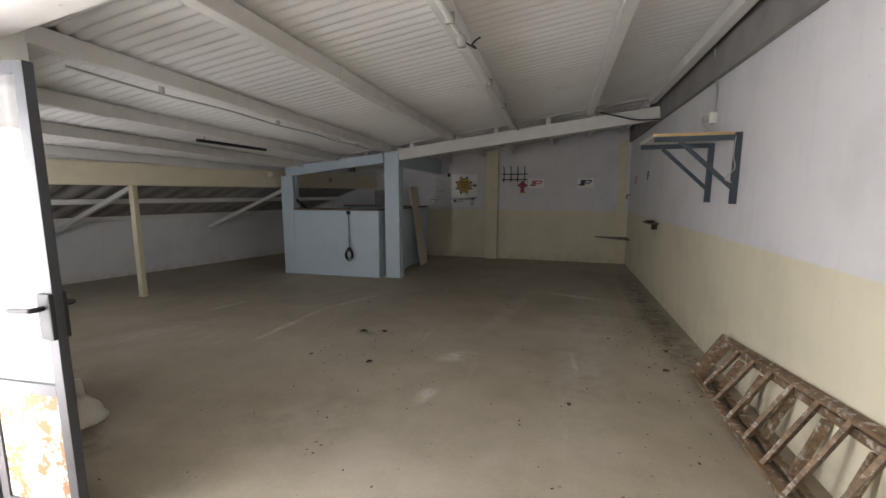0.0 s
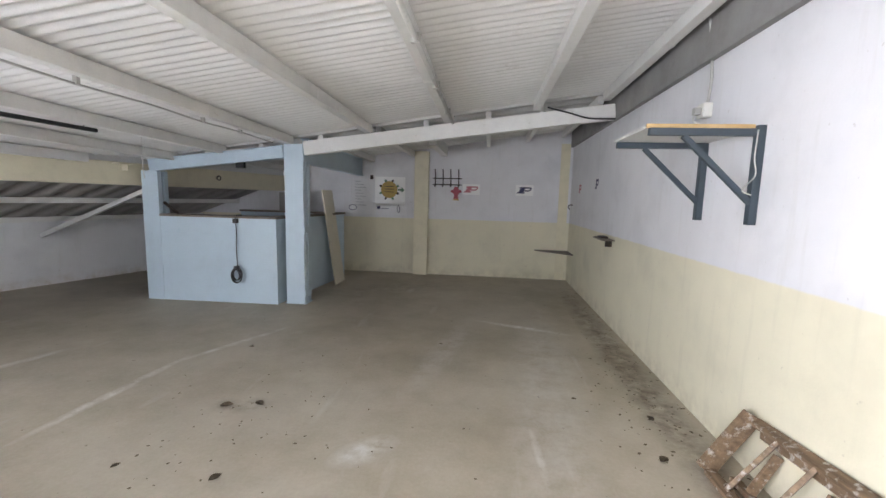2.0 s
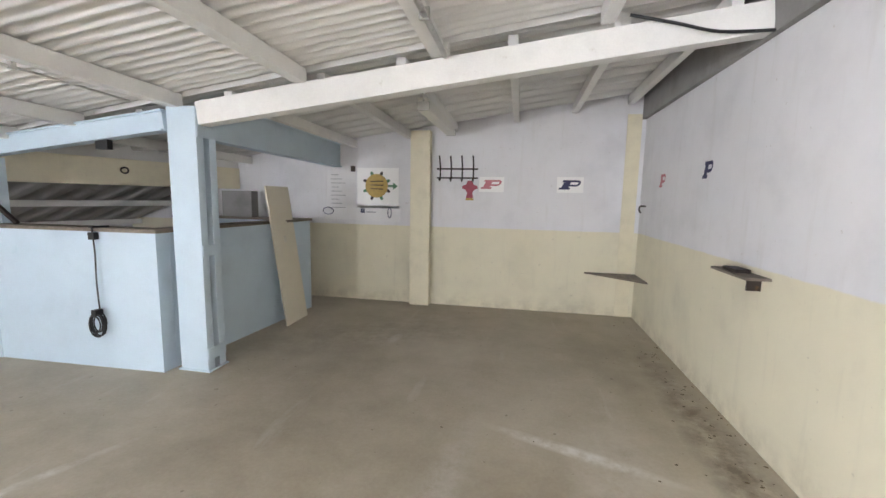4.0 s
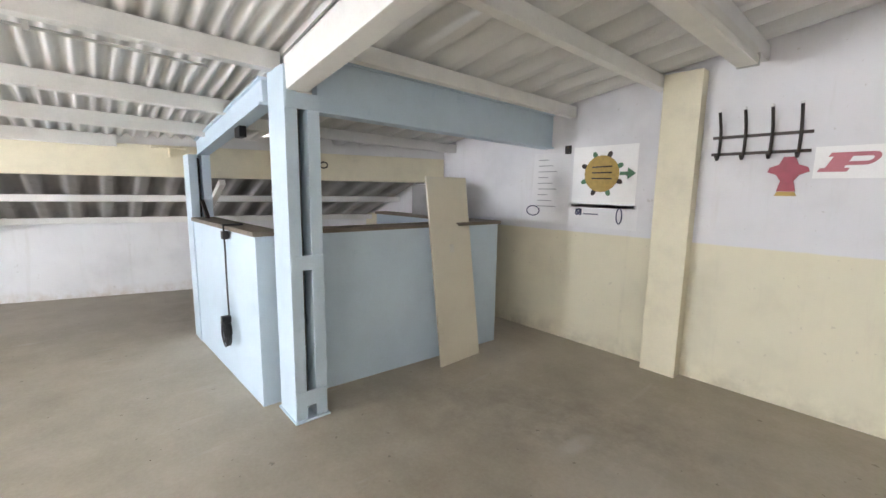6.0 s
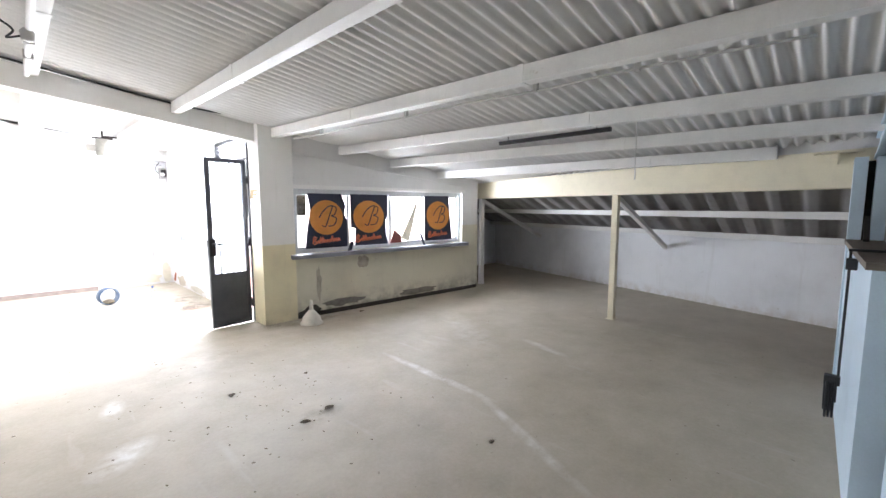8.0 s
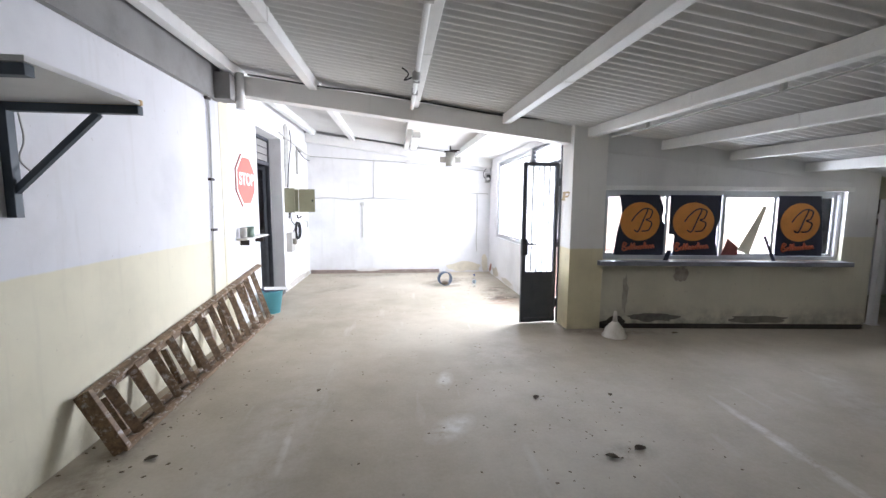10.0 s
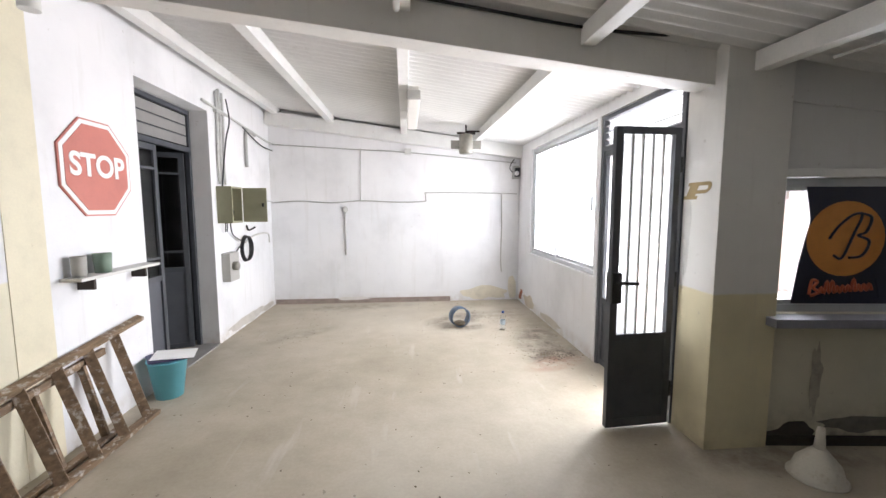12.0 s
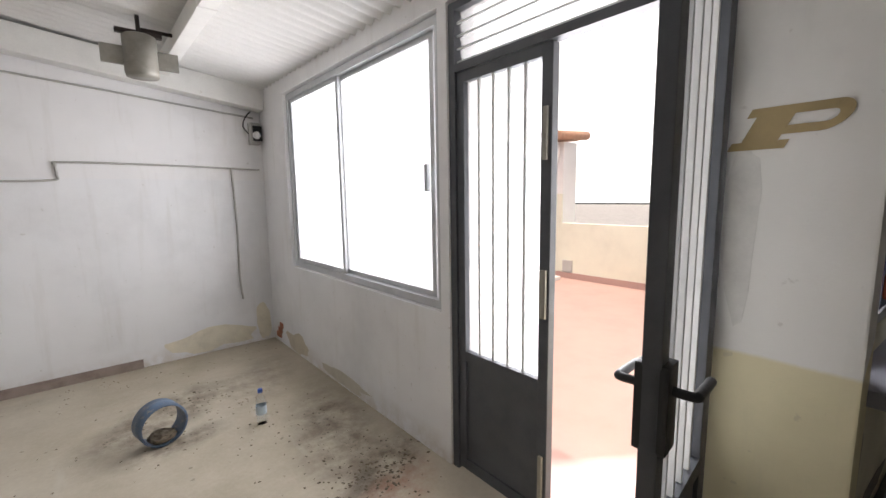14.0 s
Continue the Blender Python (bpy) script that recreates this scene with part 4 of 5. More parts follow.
bar_leaf(pose(0, 1.10, 0, 0, 0, -90), 0.50, "closed barred half of the door")
bar_leaf(pose(0.03, 0.06, 0, 0, 0, 20), 0.48, "open barred half of the door")
part("bar", box(0.0, 0.008, 0.04, 1.10, 2.208, 2.214), M_GATE, dr)
part("bar", box(0.0, 0.008, 0.04, 1.10, 2.313, 2.319), M_GATE, dr)
setting("doorstep", box(-0.01, 0.24, 1.862, 2.998, 0.0, 0.012), M_CEMENT, "thin cement doorstep")

# ---- things on the east wall, entrance bay ----
sign = thing("stop_sign", pose(-0.012, 3.45, 1.737, 0, 0, -90), "faded red octagonal stop sign with white border on the wall", "sign")
octa = lambda r: [(r * math.cos(math.radians(22.5 + 45 * i)), r * math.sin(math.radians(22.5 + 45 * i))) for i in range(8)]
part("backing", slab(octa(0.335), 0.011, m=pose(0, 0, 0)), M_RED, sign)
part("border", slab(octa(0.325), 0.002, m=pose(0, -0.003, 0)), M_PAPER, sign)
part("face", slab(octa(0.295), 0.002, m=pose(0, -0.006, 0)), M_RED, sign)
writing("lettering", "STOP", 0.20, 0.001, M_PAPER, sign, pose(0, -0.008, 0.01, 90, 0, 0), bold=0.006)

sh = thing("wall_shelf", pose(0, 3.42, 1.04), "narrow pale wall shelf beside the door", "shelf")
part("board", box(-0.13, -0.001, -0.37, 0.40, 0, 0.02, 0.003), M_BOARD, sh)
part("bracket", box(-0.10, -0.001, 0.25, 0.27, -0.07, -0.001), M_IRON, sh)
part("bracket", box(-0.10, -0.001, -0.25, -0.23, -0.07, -0.001), M_IRON, sh)
cup = thing("cup", pose(-0.07, 3.56, 1.061), "sage green plastic cup on the wall shelf", "cup", "cups on the shelf")
part("body", turned([(0.045, 0), (0.052, 0.125), (0.047, 0.125), (0.04, 0.008)], 20), M_CUP, cup)
cup = thing("cup", pose(-0.06, 3.74, 1.061), "grey cup on the wall shelf", "cup", "cups on the shelf")
part("body", turned([(0.036, 0), (0.04, 0.125), (0.035, 0.125), (0.03, 0.008)], 20), M_GREY, cup)

bn = thing("waste_bin", pose(-0.16, 3.10, 0), "turquoise plastic bucket with papers lying on top", "bin")
part("bucket", turned([(0.095, 0), (0.135, 0.29), (0.142, 0.29), (0.142, 0.305), (0.13, 0.305), (0.09, 0.01)], 28), M_BIN, bn)
sheet = part("paper", box(-0.17, 0.12, -0.15, 0.13, 0.322, 0.326), M_PAPER, bn, "white sheet of paper", pose(0, 0, 0, 3, -4, 20))
part("folder", box(-0.12, 0.15, -0.12, 0.15, 0.312, 0.319), M_INK, bn, "dark folder", pose(0, 0, 0, 2, -3, 35))

# folded wooden step ladder lying on its side
lad = thing("step_ladder", pose(0, 0, 0), "paint-splashed wooden folding ladder lying along the wall", "ladder")
up_ = lambda y: Vector((-0.035, y, 0.655 - 0.105 * (y - 3.2)))
dn_ = lambda y: Vector((-0.235, y, 0.022))
part("rail", bar(up_(3.18), up_(6.25), 0.028, 0.055, bevel=0.004, up=(0.9, 0, 0.3)), M_LADDER, lad)
part("rail", bar(dn_(3.40), dn_(6.25), 0.03, 0.06, bevel=0.004, up=(1, 0, 0.1)), M_LADDER, lad)
for i in range(12):
    y = 3.50 + i * 0.235
    part("tread", bar(dn_(y) + Vector((0, 0, 0.012)), up_(y - 0.03 * 1) - Vector((0, 0, 0.012)), 0.022, 0.058, bevel=0.003, up=(1, 0.55, 0.35)), M_LADDER, lad)
part("head_board", bar((-0.25, 6.27, 0.02), (-0.045, 6.25, 0.37), 0.10, 0.035, bevel=0.006, up=(0, 1, 0)), M_LADDER, lad)
off = Vector((0.045, 0, 0.0))
part("rear_leg", bar(dn_(3.6) + Vector((0.10, 0, 0.0)), dn_(6.2) + Vector((0.10, 0, 0.0)), 0.045, 0.028, bevel=0.003), M_LADDER, lad)
part("rear_leg", bar(up_(3.55) + Vector((0.015, 0, -0.09)), up_(6.2) + Vector((0.015, 0, -0.05)), 0.028, 0.045, bevel=0.003), M_LADDER, lad)
for i in range(8):
    y = 3.75 + i * 0.33
    part("rear_rung", bar(dn_(y) + Vector((0.10, 0, 0.02)), up_(y) + Vector((0.01, 0, -0.10)), 0.045, 0.022, bevel=0.003, up=(0, 1, 0)), M_LADDER, lad)

# electric cabinet, meter, cables
cab = thing("fuse_cabinet", pose(0, 1.48, 1.315), "olive metal fuse cabinet with its door hanging open", "cabinet")
body = box(-0.16, -0.001, -0.0, 0.28, 0, 0.02)
box(-0.16, -0.001, 0.0, 0.28, 0.38, 0.40, bm=body)
box(-0.16, -0.001, 0.0, 0.02, 0.02, 0.38, bm=body)
box(-0.16, -0.001, 0.26, 0.28, 0.02, 0.38, bm=body)
box(-0.012, -0.001, 0.02, 0.26, 0.02, 0.38, bm=body)
part("body", body, M_OLIVE, cab)
part("door", box(-0.43, -0.165, -0.018, -0.002, 0.005, 0.395, 0.003), M_OLIVE, cab)
part("latch", box(-0.40, -0.38, -0.001, 0.008, 0.18, 0.22), M_BLACK, cab)
for i in range(4):
    part("breaker", box(-0.07, -0.012, 0.04 + i * 0.052, 0.085 + i * 0.052, 0.20, 0.29, 0.004), M_GREY if i % 2 else M_BLACK, cab)
bm = tube(rounded([(-0.06, 0.06, 0.2), (-0.09, 0.08, 0.1), (-0.05, 0.13, 0.03), (-0.04, 0.15, -0.1)]), 0.006)
tube(rounded([(-0.06, 0.16, 0.2), (-0.10, 0.15, 0.1), (-0.05, 0.18, 0.03), (-0.04, 0.19, -0.1)]), 0.006, 8, bm)
tube(rounded([(-0.06, 0.2, 0.3), (-0.10, 0.18, 0.35), (-0.06, 0.12, 0.33), (-0.05, 0.08, 0.29)]), 0.006, 8, bm)
part("wires", bm, M_BLACK, cab)
mt = thing("meter_box", pose(0, 1.48, 0.66), "grey electricity meter box on the wall", "meter")
part("body", box(-0.09, -0.001, 0.0, 0.24, 0, 0.32, 0.006), M_GREY, mt)
part("dial", turned([(0.05, 0), (0.05, 0.05), (0.035, 0.06)], 20), M_GALV, mt, "", pose(-0.09, 0.15, 0.17, 0, -90, 0))
cl = thing("cable_coil", pose(-0.03, 1.12, 0.98), "coil of black cable hanging on the wall", "cable")
bm = None
for k in range(4):
    bm = tube([(-0.012 * k, (0.14 + 0.006 * k) * math.cos(2 * math.pi * i / 28), (0.16 - 0.004 * k) * math.sin(2 * math.pi * i / 28)) for i in range(29)], 0.008, 8, bm)
part("loops", bm, M_BLACK, cl)
part("tail", tube(rounded([(0, 0.14, 0.05), (0, 0.28, -0.02), (0, 0.36, -0.12), (-0.02, 0.38, -0.2)]), 0.008), M_BLACK, cl)
part("tail", tube(rounded([(0, 0.1, 0.1), (0, 0.35, 0.2), (-0.01, 0.42, 0.36)]), 0.008), M_BLACK, cl)
cl = thing("pipe_stub", pose(-0.02, 0.9, 1.1), "bent grey conduit stubs on the wall", "pipe")
part("pipe", tube(rounded([(0, 0.2, -0.05), (0, 0.0, 0.0), (0, -0.3, 0.03), (0, -0.62, 0.02), (0, -0.7, -0.03), (0, -0.7, -0.12)]), 0.012), M_CONDUIT, cl)
part("pipe", tube(rounded([(0, 0.12, 0.16), (0, 0.08, 0.11), (0, 0.0, 0.10), (-0.02, -0.1, 0.13)]), 0.012), M_BLACK, cl)
cl = thing("conduit", pose(-0.02, 1.6, 0), "painted conduits rising to the ceiling above the cabinet", "pipe")
for dy, zt in ((-0.05, 2.74), (0.03, 2.76), (0.09, 2.72)):
    part("pipe", tube(rounded([(0, dy, 1.74), (0, dy + 0.02, 2.0), (0, dy - 0.01, 2.4), (0, dy, zt)]), 0.014), M_CONDUIT, cl)
part("clip", box(-0.02, 0.018, -0.09, 0.13, 2.50, 2.53), M_GREY, cl)
part("cable", tube(rounded([(-0.03, 0.12, 1.70), (-0.03, 0.05, 1.95), (-0.04, -0.02, 2.25), (-0.05, -0.10, 2.45), (-0.04, -0.06, 2.68)]), 0.008), M_BLACK, cl, "thin black cable")
part("cable", tube(rounded([(-0.02, -0.55, 2.47), (-0.02, -0.85, 2.40), (-0.02, -1.2, 2.34), (-0.03, -1.58, 2.33)]), 0.008), M_BLACK, cl, "thin black cable")
part("cable", tube(rounded([(-0.02, -0.12, 1.52), (-0.02, -0.5, 1.56), (-0.02, -0.8, 1.54), (-0.02, -1.2, 1.59), (-0.03, -1.58, 1.56)]), 0.006), M_GREY, cl, "thin grey cable")
cl = thing("conduit", pose(-0.02, 0.0, 0), "bent dark hose hooked under the ceiling conduit", "pipe")
part("pipe", tube(rounded([(0, 0.92, 2.0), (0, 0.92, 2.3), (0, 0.90, 2.44), (0, 0.80, 2.47), (0, 0.6, 2.45)]), 0.022), M_GREY, cl)
cl = thing("conduit", pose(0, 0, 0), "white conduit running along the top of the walls", "pipe")
part("pipe", tube([(-0.02, 2.0, 2.56), (-0.02, 1.0, 2.50), (-0.03, 0.2, 2.44), (-0.05, 0.02, 2.43)], 0.014), M_CONDUIT, cl)
part("pipe", tube(rounded([(-0.06, 0.02, 2.42), (-1.3, 0.02, 2.36), (-2.1, 0.02, 2.32), (-3.75, 0.02, 2.18)]), 0.008), M_GREY, cl, "thin grey cable")
part("junction_box", box(-2.12, -2.02, 0.001, 0.05, 2.29, 2.38, 0.006), M_CONDUIT, cl)
cl = thing("wall_cable", pose(0, 0.013, 0), "grey cable stapled across the back wall", "cable")
part("cable", tube(rounded([(-0.02, 0, 1.56), (-0.4, 0, 1.585), (-0.9, 0, 1.56), (-1.35, 0, 1.59), (-1.9, 0, 1.57), (-2.3, 0, 1.58), (-2.335, 0, 1.62), (-2.335, 0, 1.69), (-2.38, 0, 1.715), (-3.0, 0, 1.715), (-3.78, 0, 1.70)]), 0.008), M_GREY, cl)
part("cable", tube(rounded([(-3.53, 0, 1.70), (-3.54, 0, 1.2), (-3.53, 0, 0.7), (-3.545, 0, 0.46)]), 0.009), M_GREY, cl)
part("cable", tube([(-1.34, 0, 1.59), (-1.35, 0, 2.38)], 0.007), M_CONDUIT, cl)
cl = thing("conduit", pose(-1.1, 0.013, 0), "short white conduit with a round box on the back wall", "pipe")
part("pipe", tube([(0, 0, 0.76), (0, 0, 1.42)], 0.012), M_CONDUIT, cl)
part("junction_box", turned([(0.045, 0), (0.045, 0.03), (0.04, 0.035)], 20), M_CONDUIT, cl, "", pose(0, -0.011, 1.46, -90, 0, 0))
cl = thing("conduit", pose(-0.018, 4.38, 0), "thin painted conduit with clips down the wall", "pipe")
part("pipe", tube(rounded([(0, 0.0, 2.72), (0, -0.01, 2.0), (0, 0.04, 1.2), (0, 0.07, 0.55)]), 0.011), M_CONDUIT, cl)
for z in (2.48, 1.70, 1.2):
    part("clip", box(-0.014, 0.016, -0.03, 0.05, z - 0.012, z + 0.012), M_IRON, cl)
tagged(part("beam_end_box", box(-0.20, -0.052, 4.10, 4.30, 2.50, 2.76, 0.006), M_CEMENT, None, "grey cement block at the end of the beam"), category="block")
tagged(part("pipe_stub", tube([(-0.23, 4.12, 2.44), (-0.23, 4.12, 2.80)], 0.045, 16), M_WHITE, None, "short white down pipe by the beam end"), category="pipe")

# alarm in the corner, spot housing on the back beam, battens
al = thing("alarm_box", pose(-3.72, 0.035, 1.93), "small broken alarm box with loose wires in the corner", "alarm")
part("body", box(-0.07, 0.02, -0.03, 0.05, 0, 0.2, 0.008), M_GREY, al)
part("cover", box(-0.08, 0.0, 0.052, 0.07, 0.03, 0.17, 0.006), M_BLACK, al)
part("bulb", turned([(0.0, 0), (0.028, 0.015), (0.035, 0.04), (0.02, 0.07), (0.0, 0.075)], 16, cap=False), M_PAPER, al, "", pose(-0.02, 0.07, 0.06, -60, 0, 0))
part("wires", tube(rounded([(0.02, 0.0, 0.1), (0.07, 0.02, 0.16), (0.05, 0.03, 0.24), (0.0, 0.02, 0.3)]), 0.006), M_BLACK, al)
pt = thing("ceiling_outlet", pose(-2.83, 0.95, 2.19), "tarnished steel pipe outlet with side flaps under the ceiling", "vent")
part("barrel", turned([(0.085, 0.0), (0.09, 0.02), (0.09, 0.24), (0.075, 0.25), (0.075, 0.01)], 24), M_GALV, pt)
part("flap", box(-0.20, -0.085, -0.01, 0.01, 0.06, 0.17, 0.004), M_GALV, pt)
part("flap", box(0.085, 0.20, -0.01, 0.01, 0.06, 0.17, 0.004), M_GALV, pt)
part("bracket", box(-0.12, 0.12, -0.02, 0.02, 0.25, 0.275), M_IRON, pt)
part("hanger", tube([(0, 0, 0.27), (0, 0, 0.37)], 0.012), M_IRON, pt)
part("hanger", tube([(0.0, 0, 0.29), (-0.26, 0, 0.29)], 0.012), M_IRON, pt)


def batten(x, y0, y1, z, label):
    b = thing("batten_light", pose(x, y0, z), label, "lamp", "batten lights")
    n = y1 - y0
    part("housing", box(-0.045, 0.045, 0, n, 0.03, 0.085, 0.006), M_LAMP, b)
    part("diffuser", box(-0.058, 0.058, 0.02, n - 0.02, -0.025, 0.03, 0.018), M_LAMP, b)
    part("end_cap", box(-0.06, 0.06, -0.004, 0.02, -0.028, 0.05, 0.008), M_GREY, b)
    part("end_cap", box(-0.06, 0.06, n - 0.02, n + 0.004, -0.028, 0.05, 0.008), M_GREY, b)
    part("flex", tube(rounded([(0, 0.0, 0.06), (0.02, -0.04, 0.05), (0.02, -0.08, 0.09), (0.0, -0.09, 0.12)]), 0.006), M_GREY, b)
    return b


batten(-2.12, 1.30, 2.72, 2.445, "dusty white fluorescent batten on a purlin")
batten(-2.37, 10.05, 11.55, roof_z(-2.37, 11) - 0.21, "dusty white fluorescent batten on a purlin")
bk = thing("batten_light", pose(-5.32, 6.50, 2.045), "empty black fluorescent fitting hung under the roof", "lamp", "batten lights")
part("housing", box(-0.02, 0.02, 0, 1.12, 0, 0.035, 0.005), M_BLACK, bk)
for y in (0.1, 1.0):
    part("hanger", tube([(0, y, 0.03), (0, y, 0.075)], 0.004), M_BLACK, bk)

# cables along the beams and purlins
cl = thing("beam_cable", pose(0, 0, 0), "black cable sagging along the entrance beam", "cable")
part("cable", tube(rounded([(-0.3, 4.09, 2.80), (-1.0, 4.095, 2.71), (-1.6, 4.095, 2.655), (-2.4, 4.095, 2.55), (-3.1, 4.095, 2.46), (-3.9, 4.09, 2.43)]), 0.009), M_BLACK, cl)
cl = thing("beam_cable", pose(0, 0, 0), "black cable looping from a purlin to the wall", "cable")
part("cable", tube(rounded([(-0.86, 9.2, 2.63), (-0.6, 9.18, 2.56), (-0.36, 9.18, 2.50), (-0.06, 9.2, 2.50)]), 0.010), M_BLACK, cl)
cl = thing("beam_cable", pose(0, 0, 0), "grey cable clipped along a purlin", "cable")
cab_z = lambda x, y: roof_z(x, y) - 0.135
part("cable", tube(rounded([(-4.115 - 0.0255 * (y - 4.5), y, cab_z(-4.185, y) - 0.012 * (i % 2)) for i, y in enumerate((4.5, 5.1, 5.7, 6.4, 7.0, 7.6, 8.2, 8.9))]), 0.008), M_GREY, cl)
for y in (5.1, 6.4, 7.6, 8.2):
    part("clip", box(-4.125 - 0.0255 * (y - 4.5), -4.095 - 0.0255 * (y - 4.5), y - 0.012, y + 0.012, cab_z(-4.17, y) - 0.02, cab_z(-4.17, y) + 0.12), M_GREY, cl)
cl = thing("purlin_conduit", pose(0, 0, 0), "white conduit with boxes under a purlin", "pipe")
part("pipe", tube([(-2.01, 4.15, roof_z(-2.01, 4.15) - 0.14), (-2.01, 9.2, roof_z(-2.01, 9.2) - 0.14)], 0.018, 10), M_CONDUIT, cl)
for y in (4.8, 5.2, 6.6, 7.6, 8.6):
    part("clip", box(-2.04, -1.985, y - 0.015, y + 0.015, roof_z(-2.01, y) - 0.162, roof_z(-2.01, y) - 0.10, 0.003), M_GREY, cl)
cl = thing("lamp_holder", pose(-2.0, 5.45, roof_z(-2.0, 5.45) - 0.16), "bare lamp holder with dangling wires on the purlin", "lamp")
part("holder", turned([(0.03, -0.05), (0.035, 0.0), (0.02, 0.02)], 16), M_GREY, cl)
part("wires", tube(rounded([(0.03, 0, -0.03), (0.09, 0.02, -0.06), (0.06, 0.05, -0.02), (0.11, 0.06, 0.02)]), 0.006), M_BLACK, cl)

# ---- bracket shelf ----
sf = thing("bracket_shelf", pose(0, -0.015, 1.892), "white shelf board on dark blue steel brackets", "shelf")
part("board", box(-0.63, -0.002, 6.55, 7.16, 0.042, 0.062), M_BOARD, sf)
part("edge_strip", box(-0.632, -0.05, 6.53, 6.549, 0.042, 0.066), M_PINE, sf, "bare pine edge")
for y in (6.53, 7.13):
    br = part("bracket", box(-0.62, -0.002, y - 0.02, y + 0.02, 0.0, 0.041, 0.003), M_STEEL, sf)
    part("upright", box(-0.045, -0.002, y - 0.022, y + 0.022, -0.50, 0.0 if y > 7 else 0.06, 0.003), M_STEEL, br)
    part("strut", bar((-0.43, y, 0.0), (-0.03, y, -0.38), 0.028, 0.03), M_STEEL, br)
part("wire", tube(rounded([(-0.05, 6.50, 0.03), (-0.06, 6.49, -0.12), (-0.04, 6.50, -0.22), (-0.1, 6.5, -0.3), (-0.05, 6.5, -0.33)]), 0.004), M_GREY, sf)
so = thing("wall_socket", pose(-0.02, 7.14, 2.16), "white socket with cables on the wall above the shelf", "socket")
part("box", box(-0.045, 0.018, -0.05, 0.05, -0.05, 0.05, 0.012), M_LAMP, so)
part("plug", box(-0.09, -0.046, -0.03, 0.02, -0.03, 0.02, 0.008), M_GREY, so)
part("cable", tube(rounded([(0.0, 0, 0.05), (0.005, -0.01, 0.2), (0.0, 0.01, 0.40), (-0.04, 0.0, 0.62)]), 0.009), M_GREY, so)
part("cable", tube(rounded([(-0.08, 0.0, -0.03), (-0.1, -0.04, -0.08), (-0.05, -0.06, -0.12), (-0.04, 0.0, -0.16)]), 0.007), M_CONDUIT, so)


def corner_shelf(m, a, b, t, material, label):
    bm = bmesh.new()
    lo = [bm.verts.new((x, y, 0)) for x, y in ((0, 0), (-a, 0), (0, -b))]
    hi = [bm.verts.new((v.co.x, v.co.y, t)) for v in lo]
    bm.faces.new(lo), bm.faces.new(hi)
    for i in range(3):
        bm.faces.new((lo[i], lo[(i + 1) % 3], hi[(i + 1) % 3], hi[i]))
    bmesh.ops.recalc_face_normals(bm, faces=bm.faces[:])
    return tagged(part("corner_shelf", bm, material, None, label, m), category="shelf")


corner_shelf(pose(-0.002, NORTH - 0.013, 0.55), 0.62, 0.55, 0.018, M_RIM, "small dark triangular shelf in the corner")
ws = thing("wall_shelf", pose(0, 9.27, 1.04), "small dark shelf board with scraps on it", "shelf")
part("board", box(-0.14, -0.002, -0.22, 0.24, 0, 0.016), M_RIM, ws)
part("bracket", box(-0.08, -0.002, -0.12, -0.105, -0.08, -0.001), M_IRON, ws)
part("scrap", box(-0.12, -0.03, -0.05, 0.12, 0.016, 0.04, 0.006), M_IRON, ws)


def letter_sheet(m, w, h, ink, label, size=0.165, wide=1.7):
    s = thing("letter_poster", m, label, "poster", "letter sheets")
    if w:
        part("sheet", slab([(-w / 2, -h / 2), (w / 2, -h / 2), (w / 2, h / 2), (-w / 2, h / 2)], 0.002), M_PAPER, s)
    part("letter", slab_letter(size * wide * 0.95, size * 0.72, 0.001), ink, s, "", pose(0, -0.0012, 0))
    return s


letter_sheet(pose(-1.87, NORTH - 0.0025, 1.685), 0.33, 0.20, M_PINKINK, "white sheet with a faded red letter P")
letter_sheet(pose(-0.86, NORTH - 0.0025, 1.692), 0.33, 0.20, M_INK, "white sheet with a navy letter P")
letter_sheet(pose(-0.003, 11.12, 1.72, 0, 0, -90), 0, 0, M_PINKINK, "faded red letter P painted on the wall", 0.19, 0.95)
letter_sheet(pose(-0.003, 10.05, 1.76, 0, 0, -90), 0, 0, M_INK, "dark letter P painted on the wall", 0.19, 0.95)
tagged(part("wall_hook", tube(rounded([(-0.002, 11.65, 1.44), (-0.06, 11.65, 1.44), (-0.08, 11.63, 1.40), (-0.06, 11.62, 1.36)]), 0.01), M_IRON, None, "bent iron hook in the wall"), category="hook")

hk = thing("coat_rack", pose(-2.335, NORTH - 0.004, -0.035), "dark wrought iron coat rack with four hooks", "rack")
part("rail", box(-0.28, 0.28, -0.02, 0.0, 1.91, 1.93), M_IRON, hk)
part("rail", box(-0.28, 0.28, -0.02, 0.0, 1.79, 1.81), M_IRON, hk)
for x in (-0.23, -0.08, 0.07, 0.22):
    part("hook", tube(rounded([(x, -0.10, 2.09), (x, -0.07, 2.04), (x, -0.03, 1.95), (x, -0.028, 1.82), (x, -0.06, 1.76), (x, -0.10, 1.78)]), 0.010), M_IRON, hk)
    part("tip", turned([(0.0, -0.014), (0.014, 0), (0.0, 0.014)], 10, cap=False), M_PAPER, hk, "pale knob", pose(x, -0.10, 2.095))
tg = thing("hanging_tag", pose(-2.16, NORTH - 0.012, 1.6), "dark red wooden cut-out hanging below the rack", "ornament")
